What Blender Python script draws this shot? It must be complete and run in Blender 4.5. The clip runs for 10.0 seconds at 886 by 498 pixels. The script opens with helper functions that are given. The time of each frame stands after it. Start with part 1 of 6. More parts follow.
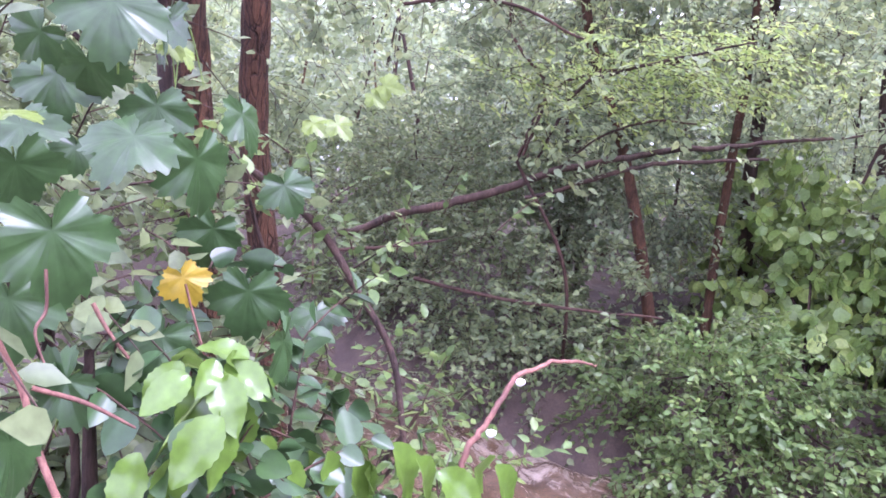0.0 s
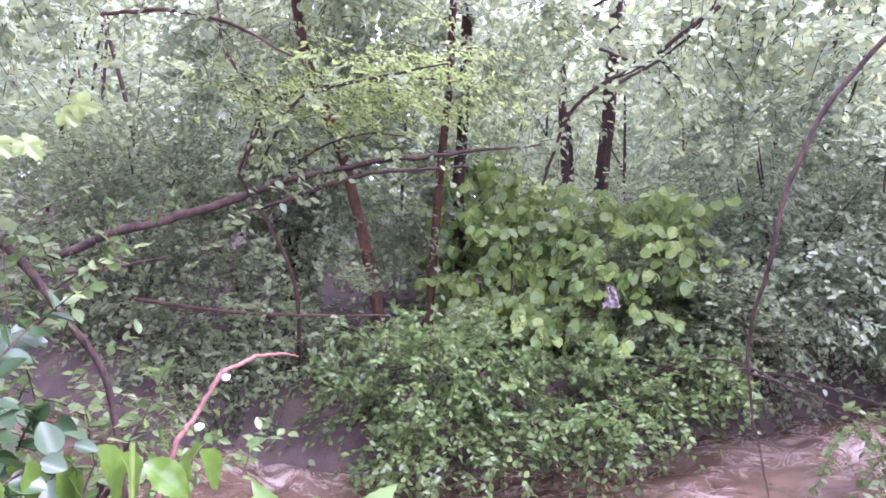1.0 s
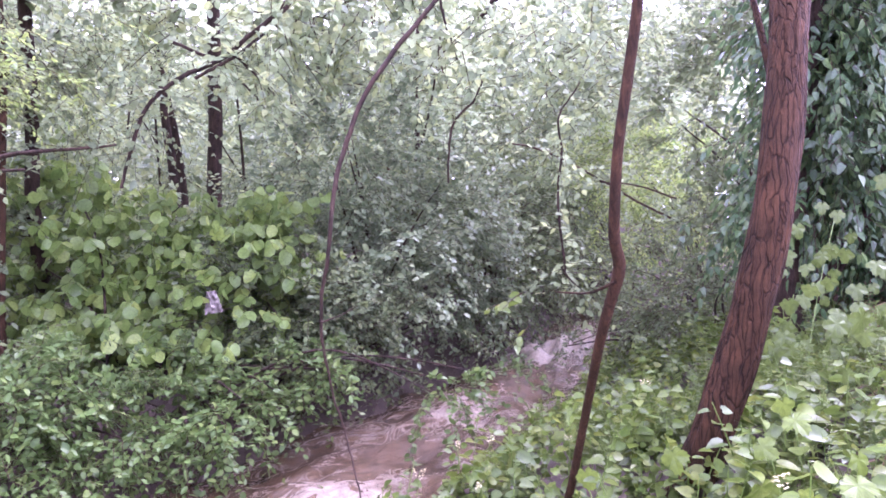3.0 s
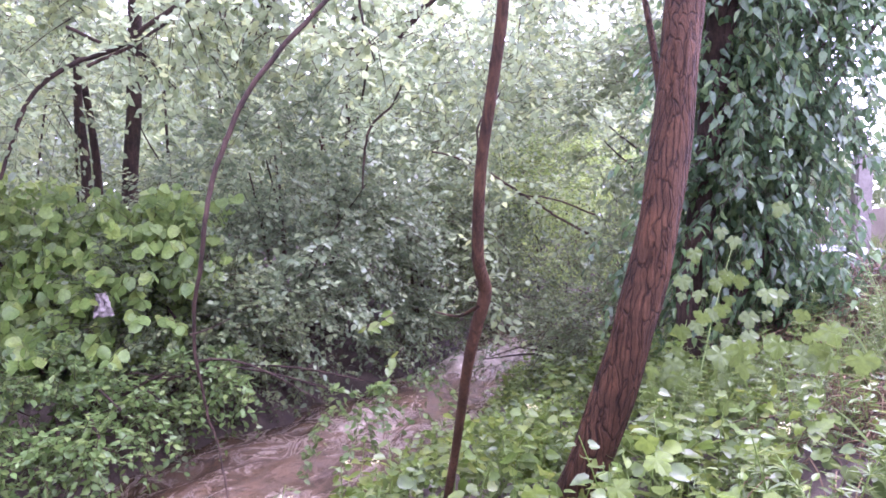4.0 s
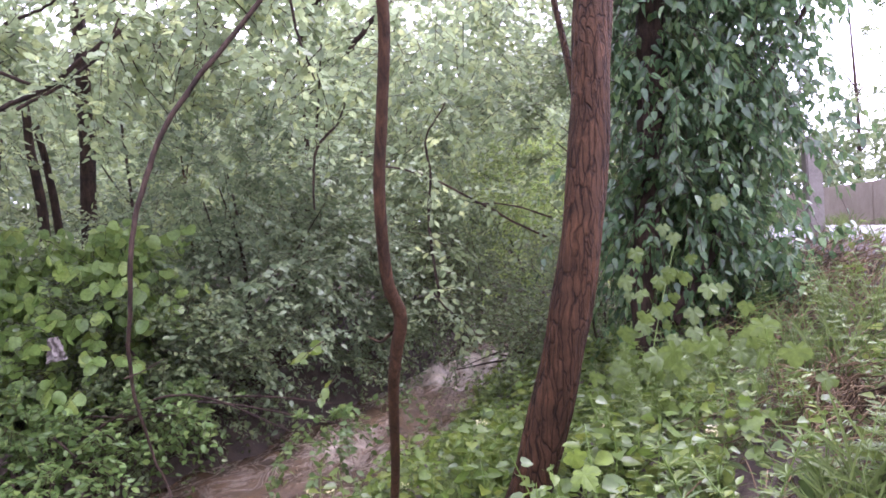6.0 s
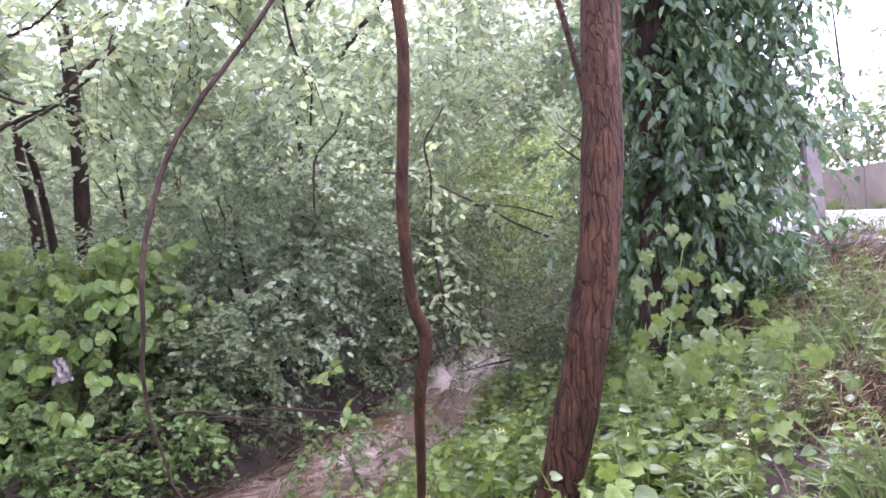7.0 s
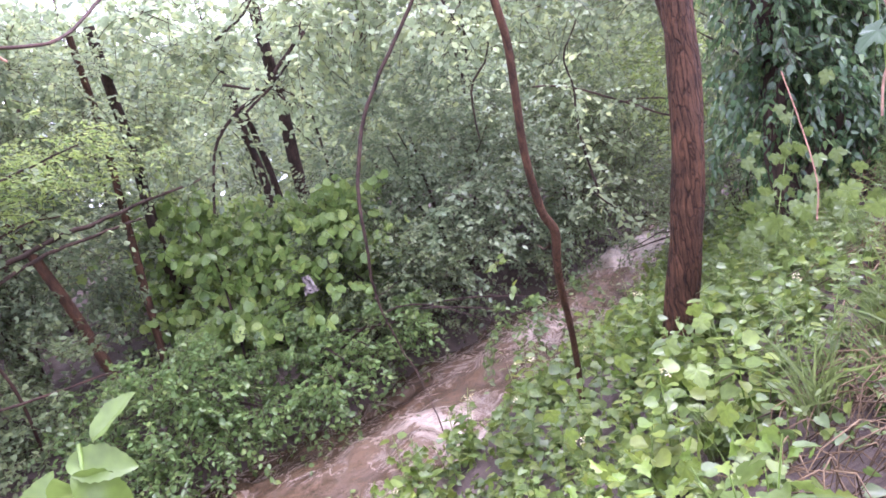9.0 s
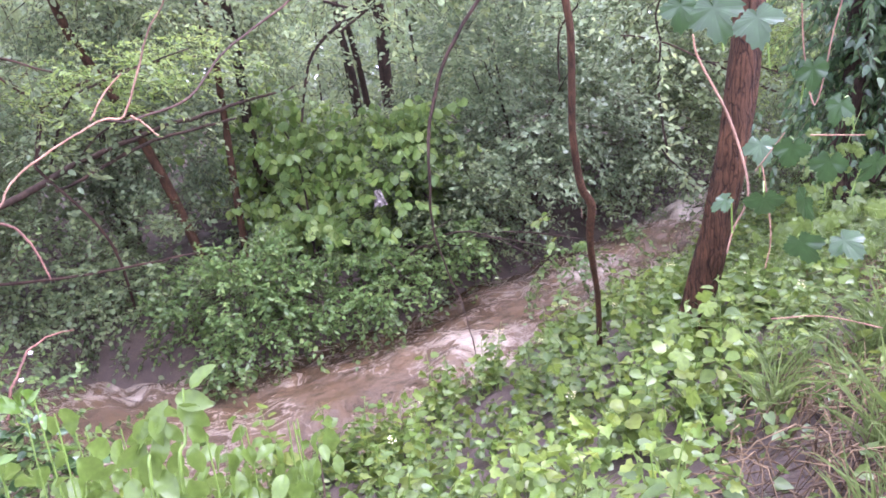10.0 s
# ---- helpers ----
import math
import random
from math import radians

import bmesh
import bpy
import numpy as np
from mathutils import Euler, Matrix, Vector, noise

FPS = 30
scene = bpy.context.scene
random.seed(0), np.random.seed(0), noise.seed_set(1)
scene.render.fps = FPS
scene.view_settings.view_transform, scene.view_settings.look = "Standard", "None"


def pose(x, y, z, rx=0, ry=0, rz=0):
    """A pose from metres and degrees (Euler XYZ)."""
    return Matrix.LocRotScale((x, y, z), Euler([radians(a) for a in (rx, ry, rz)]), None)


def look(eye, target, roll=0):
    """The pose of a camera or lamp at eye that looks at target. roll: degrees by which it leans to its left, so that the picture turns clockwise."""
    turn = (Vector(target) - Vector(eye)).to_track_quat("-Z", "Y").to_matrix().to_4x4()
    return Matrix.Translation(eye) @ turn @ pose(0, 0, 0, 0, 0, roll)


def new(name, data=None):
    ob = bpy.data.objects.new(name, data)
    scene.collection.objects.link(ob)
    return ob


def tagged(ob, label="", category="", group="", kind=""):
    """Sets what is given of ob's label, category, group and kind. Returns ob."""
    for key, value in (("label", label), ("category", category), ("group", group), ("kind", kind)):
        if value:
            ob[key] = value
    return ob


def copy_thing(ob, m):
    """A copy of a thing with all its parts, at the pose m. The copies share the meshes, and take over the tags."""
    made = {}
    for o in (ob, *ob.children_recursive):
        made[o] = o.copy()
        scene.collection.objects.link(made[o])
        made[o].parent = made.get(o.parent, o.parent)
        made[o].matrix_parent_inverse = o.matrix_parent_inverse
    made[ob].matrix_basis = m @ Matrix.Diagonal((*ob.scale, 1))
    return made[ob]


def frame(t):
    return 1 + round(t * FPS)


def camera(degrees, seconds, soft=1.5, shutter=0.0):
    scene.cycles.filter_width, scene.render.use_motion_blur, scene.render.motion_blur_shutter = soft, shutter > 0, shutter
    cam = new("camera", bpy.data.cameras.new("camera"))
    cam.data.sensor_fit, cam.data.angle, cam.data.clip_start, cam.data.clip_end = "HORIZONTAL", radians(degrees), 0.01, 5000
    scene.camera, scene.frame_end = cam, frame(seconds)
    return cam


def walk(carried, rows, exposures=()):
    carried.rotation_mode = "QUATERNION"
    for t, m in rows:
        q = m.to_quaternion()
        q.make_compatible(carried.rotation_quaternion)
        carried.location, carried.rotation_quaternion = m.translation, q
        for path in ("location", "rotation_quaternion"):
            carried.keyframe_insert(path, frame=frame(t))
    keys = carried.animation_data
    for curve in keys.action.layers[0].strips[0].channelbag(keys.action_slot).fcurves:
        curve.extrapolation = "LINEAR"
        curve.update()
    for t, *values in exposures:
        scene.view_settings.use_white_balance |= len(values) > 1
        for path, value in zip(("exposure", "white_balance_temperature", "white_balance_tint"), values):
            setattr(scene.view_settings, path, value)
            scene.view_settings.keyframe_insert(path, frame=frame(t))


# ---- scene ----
cam = camera(64.0, 10.0, soft=1.7)
PATH = [
    (0, pose(-0.445, -0.068, 1.804, 83.84, -5.06, 53.61)),
    (0.5, pose(-0.357, -0.085, 1.819, 85.52, -3.14, 45.10)),
    (1, pose(-0.255, -0.136, 1.814, 86.09, -2.93, 32.60)),
    (1.5, pose(-0.137, -0.224, 1.824, 83.86, -0.28, 23.00)),
    (2, pose(-0.036, -0.290, 1.820, 83.91, -3.22, 16.56)),
    (2.5, pose(-0.096, -0.160, 1.838, 85.20, -2.67, 8.94)),
    (3, pose(0.092, 0.084, 1.723, 87.72, 0.56, 4.80)),
    (3.2, pose(0.170, 0.158, 1.733, 87.70, 2.09, 3.90)),
    (4.3, pose(0.460, 0.290, 1.805, 88.85, -3.16, -0.03)),
    (4.5, pose(0.530, 0.306, 1.862, 89.99, -3.54, -0.13)),
    (5, pose(0.623, 0.292, 1.938, 91.37, -4.68, -1.40)),
    (5.5, pose(0.676, 0.281, 1.912, 90.68, -0.15, -1.63)),
    (6, pose(0.608, 0.314, 1.813, 88.62, 2.75, -0.38)),
    (6.2, pose(0.569, 0.305, 1.849, 88.40, 3.08, -0.16)),
    (7.3, pose(0.454, 0.354, 1.887, 88.23, 5.71, -0.95)),
    (7.5, pose(0.375, 0.365, 1.871, 89.13, 6.09, 0.34)),
    (8, pose(0.354, 0.290, 1.863, 87.88, 4.67, 1.75)),
    (8.5, pose(0.442, -0.025, 1.942, 87.41, -1.09, 5.59)),
    (9, pose(0.801, -0.632, 2.032, 81.89, 13.96, 13.05)),
    (9.5, pose(0.922, -0.767, 2.003, 76.47, 6.74, 15.94)),
    (10, pose(1.098, -0.925, 2.294, 75.61, 6.77, 20.95)),
]
walk(cam, PATH, [(0.0, 3.04, 5320, 54), (1.5, 3.2, 5320, 63), (3.0, 3.08, 5320, 64), (4.5, 2.92, 5350, 54), (5.5, 2.5, 5620, 44), (6.2, 2.46, 5620, 43), (7.5, 2.88, 5430, 47), (8.5, 2.82, 5430, 47), (9.5, 3.0, 5450, 46), (10.0, 3.0, 5380, 43)])

# ---- light: white overcast sky, soft high sun ----
world = bpy.data.worlds.new("overcast_sky")
scene.world = world
world.use_nodes = True
wt = world.node_tree
wt.nodes.clear()
sky = wt.nodes.new("ShaderNodeTexSky")
sky.sky_type, sky.sun_disc = "NISHITA", False
sky.sun_elevation, sky.sun_rotation = radians(55), radians(60)
sky.air_density, sky.dust_density, sky.ozone_density = 1.0, 4.0, 1.0
hsv = wt.nodes.new("ShaderNodeHueSaturation")
hsv.inputs["Saturation"].default_value = 0.22
bg = wt.nodes.new("ShaderNodeBackground")
bg.inputs["Strength"].default_value = 0.15
wo = wt.nodes.new("ShaderNodeOutputWorld")
cloud = wt.nodes.new("ShaderNodeMixRGB")
cloud.inputs[0].default_value = 0.8
cloud.inputs[2].default_value = (8.0, 8.1, 8.5, 1)
wt.links.new(sky.outputs[0], hsv.inputs["Color"])
wt.links.new(hsv.outputs[0], cloud.inputs[1])
wt.links.new(cloud.outputs[0], bg.inputs["Color"])
wt.links.new(bg.outputs[0], wo.inputs["Surface"])
sun = new("sun", bpy.data.lights.new("sun", "SUN"))
sun.data.energy, sun.data.angle, sun.data.color = 1.2, radians(25), (1.0, 0.97, 0.92)
sun.matrix_world = look((4.0, 3.0, 9.0), (0.0, 0.5, 0.0))

# ---- materials ----
def mat(name):
    m = bpy.data.materials.new(name)
    m.use_nodes = True
    nt = m.node_tree
    return m, nt, nt.nodes["Principled BSDF"], nt.nodes["Material Output"]


def node(nt, kind, **values):
    n = nt.nodes.new(kind)
    for k, v in values.items():
        n.inputs[k.replace("_", " ")].default_value = v
    return n


def ramp(nt, source, stops):
    r = nt.nodes.new("ShaderNodeValToRGB")
    while len(r.color_ramp.elements) < len(stops):
        r.color_ramp.elements.new(0.5)
    for e, (p, c) in zip(r.color_ramp.elements, stops):
        e.position, e.color = p, (*c, 1)
    nt.links.new(source, r.inputs[0])
    return r


def leaf_material(name, colours, rough=0.38, through_light=0.35, gloss=0.4, depth=0.72):
    """Leaf skin: the colour goes from leaf to leaf, with a little mottling; light comes through."""
    m, nt, b, out = mat(name)
    geo = nt.nodes.new("ShaderNodeNewGeometry")
    n = len(colours)
    colours = [tuple(max(0.004, (sum(c) / 3 + (q - sum(c) / 3) * 1.19) * depth * k) for q, k in zip(c, (1.05, 1.0, 0.9))) for c in colours]
    r = ramp(nt, geo.outputs["Random Per Island"], [((i + 0.5) / n, c) for i, c in enumerate(colours)])
    tc = nt.nodes.new("ShaderNodeTexCoord")
    big = node(nt, "ShaderNodeTexNoise", Scale=1.1, Detail=2.0)
    fine = node(nt, "ShaderNodeTexNoise", Scale=55.0, Detail=3.0)
    nt.links.new(tc.outputs["Object"], big.inputs["Vector"])
    nt.links.new(tc.outputs["Object"], fine.inputs["Vector"])
    h = nt.nodes.new("ShaderNodeHueSaturation")
    v = node(nt, "ShaderNodeMapRange", From_Min=0.3, From_Max=0.7, To_Min=0.75, To_Max=1.25)
    nt.links.new(big.outputs["Fac"], v.inputs["Value"])
    v2 = node(nt, "ShaderNodeMapRange", From_Min=0.3, From_Max=0.7, To_Min=0.8, To_Max=1.2)
    nt.links.new(fine.outputs["Fac"], v2.inputs["Value"])
    mul = nt.nodes.new("ShaderNodeMath")
    mul.operation = "MULTIPLY"
    nt.links.new(v.outputs[0], mul.inputs[0])
    nt.links.new(v2.outputs[0], mul.inputs[1])
    nt.links.new(mul.outputs[0], h.inputs["Value"])
    nt.links.new(r.outputs[0], h.inputs["Color"])
    nt.links.new(h.outputs[0], b.inputs["Base Color"])
    b.inputs["Roughness"].default_value = rough
    b.inputs["Specular IOR Level"].default_value = gloss
    bump = node(nt, "ShaderNodeBump", Strength=0.25, Distance=0.002)
    nt.links.new(fine.outputs["Fac"], bump.inputs["Height"])
    nt.links.new(bump.outputs[0], b.inputs["Normal"])
    tr = nt.nodes.new("ShaderNodeBsdfTranslucent")
    h2 = nt.nodes.new("ShaderNodeHueSaturation")
    h2.inputs["Hue"].default_value, h2.inputs["Saturation"].default_value, h2.inputs["Value"].default_value = 0.488, 0.92, 1.75
    nt.links.new(h.outputs[0], h2.inputs["Color"])
    nt.links.new(h2.outputs[0], tr.inputs["Color"])
    mix = node(nt, "ShaderNodeMixShader", Fac=through_light)
    nt.links.new(b.outputs[0], mix.inputs[1])
    nt.links.new(tr.outputs[0], mix.inputs[2])
    nt.links.new(mix.outputs[0], out.inputs["Surface"])
    return m


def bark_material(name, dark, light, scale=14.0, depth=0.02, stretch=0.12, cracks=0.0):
    """Bark: streaky grain along the trunk, blotches, and, with cracks, long plates parted by fissures. The colour
    follows the relief, darkest in the hollows.
    """
    m, nt, b, out = mat(name)
    tc = nt.nodes.new("ShaderNodeTexCoord")
    mp = nt.nodes.new("ShaderNodeMapping")
    mp.inputs["Scale"].default_value = (1.0, 1.0, stretch)
    nt.links.new(tc.outputs["Object"], mp.inputs["Vector"])
    rid = node(nt, "ShaderNodeTexNoise", Scale=scale * 3, Detail=7.0, Roughness=0.7, Distortion=0.6)
    nt.links.new(mp.outputs[0], rid.inputs["Vector"])
    blot = node(nt, "ShaderNodeTexNoise", Scale=7.0, Detail=5.0, Roughness=0.65)
    nt.links.new(tc.outputs["Object"], blot.inputs["Vector"])
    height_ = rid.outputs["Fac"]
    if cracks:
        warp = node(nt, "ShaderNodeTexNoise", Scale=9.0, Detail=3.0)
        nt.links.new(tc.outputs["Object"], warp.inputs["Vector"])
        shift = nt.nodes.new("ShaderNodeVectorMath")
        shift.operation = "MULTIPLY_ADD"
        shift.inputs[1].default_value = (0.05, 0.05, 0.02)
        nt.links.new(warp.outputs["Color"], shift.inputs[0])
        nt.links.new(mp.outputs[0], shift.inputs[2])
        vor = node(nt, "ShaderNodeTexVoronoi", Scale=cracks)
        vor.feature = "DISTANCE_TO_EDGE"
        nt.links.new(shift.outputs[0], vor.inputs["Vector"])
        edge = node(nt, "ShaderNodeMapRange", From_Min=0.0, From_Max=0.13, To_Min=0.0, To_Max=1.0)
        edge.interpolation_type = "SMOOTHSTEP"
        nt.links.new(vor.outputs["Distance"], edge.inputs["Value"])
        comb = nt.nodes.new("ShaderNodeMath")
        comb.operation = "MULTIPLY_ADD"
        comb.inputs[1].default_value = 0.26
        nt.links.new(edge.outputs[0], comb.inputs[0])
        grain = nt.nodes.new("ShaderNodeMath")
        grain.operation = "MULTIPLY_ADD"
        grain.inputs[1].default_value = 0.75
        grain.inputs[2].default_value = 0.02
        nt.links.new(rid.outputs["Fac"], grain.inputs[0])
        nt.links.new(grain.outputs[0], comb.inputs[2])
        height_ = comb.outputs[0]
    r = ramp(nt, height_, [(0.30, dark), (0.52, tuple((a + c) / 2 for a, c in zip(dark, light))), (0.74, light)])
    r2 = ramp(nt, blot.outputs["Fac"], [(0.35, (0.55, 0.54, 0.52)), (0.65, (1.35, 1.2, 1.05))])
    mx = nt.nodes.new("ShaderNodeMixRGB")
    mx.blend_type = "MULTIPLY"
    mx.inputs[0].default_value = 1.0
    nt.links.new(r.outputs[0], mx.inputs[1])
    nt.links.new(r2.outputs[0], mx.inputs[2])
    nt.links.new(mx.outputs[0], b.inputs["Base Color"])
    b.inputs["Roughness"].default_value = 0.72
    b.inputs["Specular IOR Level"].default_value = 0.12
    bump = node(nt, "ShaderNodeBump", Strength=1.0, Distance=depth)
    nt.links.new(height_, bump.inputs["Height"])
    nt.links.new(bump.outputs[0], b.inputs["Normal"])
    return m


def mottled(name, stops, scale=6.0, rough=0.8, bumpy=0.01, fine=60.0):
    """Soil, concrete, tarmac and the like: two scales of noise through a ramp, with relief."""
    m, nt, b, out = mat(name)
    tc = nt.nodes.new("ShaderNodeTexCoord")
    n1 = node(nt, "ShaderNodeTexNoise", Scale=scale, Detail=6.0, Roughness=0.6)
    n2 = node(nt, "ShaderNodeTexNoise", Scale=fine, Detail=5.0, Roughness=0.7)
    for n in (n1, n2):
        nt.links.new(tc.outputs["Object"], n.inputs["Vector"])
    mx = nt.nodes.new("ShaderNodeMath")
    mx.operation = "MULTIPLY_ADD"
    mx.inputs[1].default_value = 0.5
    nt.links.new(n2.outputs["Fac"], mx.inputs[0])
    half = nt.nodes.new("ShaderNodeMath")
    half.operation = "MULTIPLY"
    half.inputs[1].default_value = 0.5
    nt.links.new(n1.outputs["Fac"], half.inputs[0])
    nt.links.new(half.outputs[0], mx.inputs[2])
    r = ramp(nt, mx.outputs[0], stops)
    nt.links.new(r.outputs[0], b.inputs["Base Color"])
    b.inputs["Roughness"].default_value = rough
    bump = node(nt, "ShaderNodeBump", Strength=0.7, Distance=bumpy)
    nt.links.new(mx.outputs[0], bump.inputs["Height"])
    nt.links.new(bump.outputs[0], b.inputs["Normal"])
    return m


M_SMALL = leaf_material("small_leaf", [(0.118, 0.163, 0.087), (0.158, 0.213, 0.109), (0.20, 0.258, 0.127), (0.136, 0.185, 0.105)], 0.42, 0.42, 0.24, 0.62)
M_BLUE = leaf_material("blue_green_leaf", [(0.122, 0.172, 0.104), (0.160, 0.215, 0.130), (0.198, 0.258, 0.154)], 0.42, 0.42, 0.26)
M_YGREEN = leaf_material("yellow_green_leaf", [(0.165, 0.24, 0.078), (0.215, 0.285, 0.095), (0.135, 0.21, 0.072)], 0.42, 0.5, depth=0.8)
M_HAZEL = leaf_material("round_leaf", [(0.139, 0.219, 0.071), (0.172, 0.256, 0.083), (0.112, 0.182, 0.066), (0.205, 0.283, 0.093)], 0.42, 0.45, 0.4, 0.84)
M_PALE = leaf_material("pale_leaf", [(0.102, 0.172, 0.06), (0.128, 0.207, 0.072), (0.085, 0.145, 0.054), (0.155, 0.228, 0.08)], 0.42, 0.40, 0.26, 0.6)
# light green canopy leaf, lightened further: some haze is put into its colour
M_LIGHT = leaf_material("light_leaf", [(0.169, 0.227, 0.134), (0.218, 0.282, 0.157), (0.148, 0.199, 0.132), (0.243, 0.301, 0.152)], 0.45, 0.5, 0.25, 0.8)
M_IVY = leaf_material("ivy_leaf", [(0.059, 0.111, 0.055), (0.08, 0.142, 0.068), (0.124, 0.195, 0.083), (0.068, 0.122, 0.062)], 0.24, 0.4, 0.42, 0.74)
M_HOP = leaf_material("hop_leaf", [(0.028, 0.058, 0.022), (0.038, 0.075, 0.027), (0.03, 0.064, 0.026)], 0.36, 0.18, 0.3)
M_FRESH = leaf_material("fresh_leaf", [(0.105, 0.171, 0.038), (0.134, 0.193, 0.046), (0.089, 0.146, 0.036), (0.157, 0.209, 0.05)], 0.42, 0.38, 0.35)
M_YELLOW = leaf_material("yellow_leaf", [(0.093, 0.17, 0.034), (0.128, 0.191, 0.034), (0.076, 0.145, 0.034), (0.187, 0.187, 0.043)], 0.28, 0.3, 0.4)
M_WEED = leaf_material("weed_leaf", [(0.086, 0.14, 0.041), (0.113, 0.163, 0.048), (0.073, 0.119, 0.039), (0.14, 0.189, 0.054)], 0.42, 0.35)
M_GRASS = leaf_material("grass_blade", [(0.105, 0.153, 0.054), (0.138, 0.191, 0.068), (0.089, 0.131, 0.05)], 0.4, 0.38)
# air haze over the far woods is mixed into this leaf colour
M_HAZE = leaf_material("hazed_leaf", [(0.242, 0.295, 0.226), (0.301, 0.355, 0.265), (0.204, 0.26, 0.21)], 0.6, 0.4, depth=0.85)
M_BLOSSOM = leaf_material("blossom", [(0.62, 0.6, 0.36), (0.7, 0.68, 0.5)], 0.6, 0.3)
M_OLD = leaf_material("withered_leaf", [(0.27, 0.216, 0.036), (0.225, 0.192, 0.045)], 0.4, 0.3)
M_DRY = leaf_material("dead_stalk", [(0.13, 0.095, 0.06), (0.2, 0.155, 0.1), (0.07, 0.052, 0.036)], 0.8, 0.1, 0.2)
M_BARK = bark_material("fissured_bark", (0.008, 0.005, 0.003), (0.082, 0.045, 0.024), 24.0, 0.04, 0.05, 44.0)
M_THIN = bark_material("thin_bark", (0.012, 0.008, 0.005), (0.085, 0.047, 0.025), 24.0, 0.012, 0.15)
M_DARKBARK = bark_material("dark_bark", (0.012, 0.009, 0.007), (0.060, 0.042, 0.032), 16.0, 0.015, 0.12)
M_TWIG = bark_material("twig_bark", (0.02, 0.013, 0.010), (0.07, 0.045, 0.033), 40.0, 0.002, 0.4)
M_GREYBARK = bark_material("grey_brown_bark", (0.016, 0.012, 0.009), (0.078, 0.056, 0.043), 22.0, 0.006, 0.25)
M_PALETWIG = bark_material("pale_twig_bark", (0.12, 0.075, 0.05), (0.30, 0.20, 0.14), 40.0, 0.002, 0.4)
M_GREENSTEM = leaf_material("green_stem", [(0.12, 0.2, 0.05), (0.16, 0.24, 0.07)], 0.4, 0.1)
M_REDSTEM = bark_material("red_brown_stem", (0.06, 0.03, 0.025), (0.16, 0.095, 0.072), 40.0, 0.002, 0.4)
M_SOIL = mottled("soil", [(0.3, (0.018, 0.012, 0.008)), (0.5, (0.042, 0.028, 0.018)), (0.68, (0.085, 0.06, 0.038))], 5.0, 0.9, 0.03)
M_CONC = mottled("stained_concrete", [(0.3, (0.10, 0.078, 0.055)), (0.5, (0.175, 0.145, 0.105)), (0.7, (0.24, 0.21, 0.165))], 2.5, 0.85, 0.006)
M_POST = mottled("grey_concrete", [(0.3, (0.09, 0.08, 0.065)), (0.6, (0.2, 0.18, 0.15))], 6.0, 0.85, 0.006)
M_ROAD = mottled("wet_tarmac", [(0.3, (0.07, 0.07, 0.075)), (0.6, (0.12, 0.12, 0.125))], 2.0, 0.6, 0.004, 90.0)
M_WHITE = mottled("cut_wood", [(0.3, (0.6, 0.57, 0.52)), (0.6, (0.8, 0.78, 0.74))], 30.0, 0.7, 0.001)
M_RAG = mottled("faded_pink_cloth", [(0.3, (0.14, 0.12, 0.10)), (0.6, (0.24, 0.21, 0.18))], 25.0, 0.8, 0.004)

m, nt, b, out = mat("muddy_water")
M_WATER = m
fl = nt.nodes.new("ShaderNodeAttribute")
fl.attribute_name = "flow"
fo = nt.nodes.new("ShaderNodeAttribute")
fo.attribute_name = "churn"
mp = nt.nodes.new("ShaderNodeMapping")
mp.inputs["Scale"].default_value = (0.75, 1.25, 1.0)
nt.links.new(fl.outputs["Vector"], mp.inputs["Vector"])
lace = node(nt, "ShaderNodeTexNoise", Scale=6.5, Detail=9.0, Roughness=0.66, Distortion=0.9)
broad = node(nt, "ShaderNodeTexNoise", Scale=1.1, Detail=3.0, Roughness=0.5, Distortion=0.6)
swirl = node(nt, "ShaderNodeTexNoise", Scale=3.6, Detail=8.0, Roughness=0.66, Distortion=1.2)
ripple = node(nt, "ShaderNodeTexNoise", Scale=11.0, Detail=5.0, Roughness=0.6, Distortion=0.4)
web = node(nt, "ShaderNodeTexNoise", Scale=17.0, Detail=6.0, Roughness=0.7, Distortion=1.6)
for q in (lace, broad, swirl, ripple, web):
    nt.links.new(mp.outputs[0], q.inputs["Vector"])


def math_node(kind, a_, c_):
    """A sum, product and so on of two sockets or numbers."""
    k_ = nt.nodes.new("ShaderNodeMath")
    k_.operation = kind
    for slot, v in enumerate((a_, c_)):
        if isinstance(v, float):
            k_.inputs[slot].default_value = v
        else:
            nt.links.new(v, k_.inputs[slot])
    return k_.outputs[0]


lift = math_node("ADD", math_node("MULTIPLY", fo.outputs["Fac"], 0.75), math_node("MULTIPLY", broad.outputs["Fac"], 0.45))
foam = node(nt, "ShaderNodeMapRange", From_Min=0.80, From_Max=1.14, To_Min=0.0, To_Max=0.85)
foam.interpolation_type = "SMOOTHSTEP"
nt.links.new(math_node("ADD", lace.outputs["Fac"], lift), foam.inputs["Value"])
thread = node(nt, "ShaderNodeMapRange", From_Min=0.0, From_Max=0.045, To_Min=0.30, To_Max=0.0)
nt.links.new(math_node("ABSOLUTE", math_node("SUBTRACT", swirl.outputs["Fac"], 0.5), 0.0), thread.inputs["Value"])
veil = node(nt, "ShaderNodeMapRange", From_Min=0.40, From_Max=0.62, To_Min=0.1, To_Max=1.0)
nt.links.new(broad.outputs["Fac"], veil.inputs["Value"])
torn = node(nt, "ShaderNodeMapRange", From_Min=0.34, From_Max=0.58, To_Min=0.22, To_Max=1.0)
nt.links.new(web.outputs["Fac"], torn.inputs["Value"])
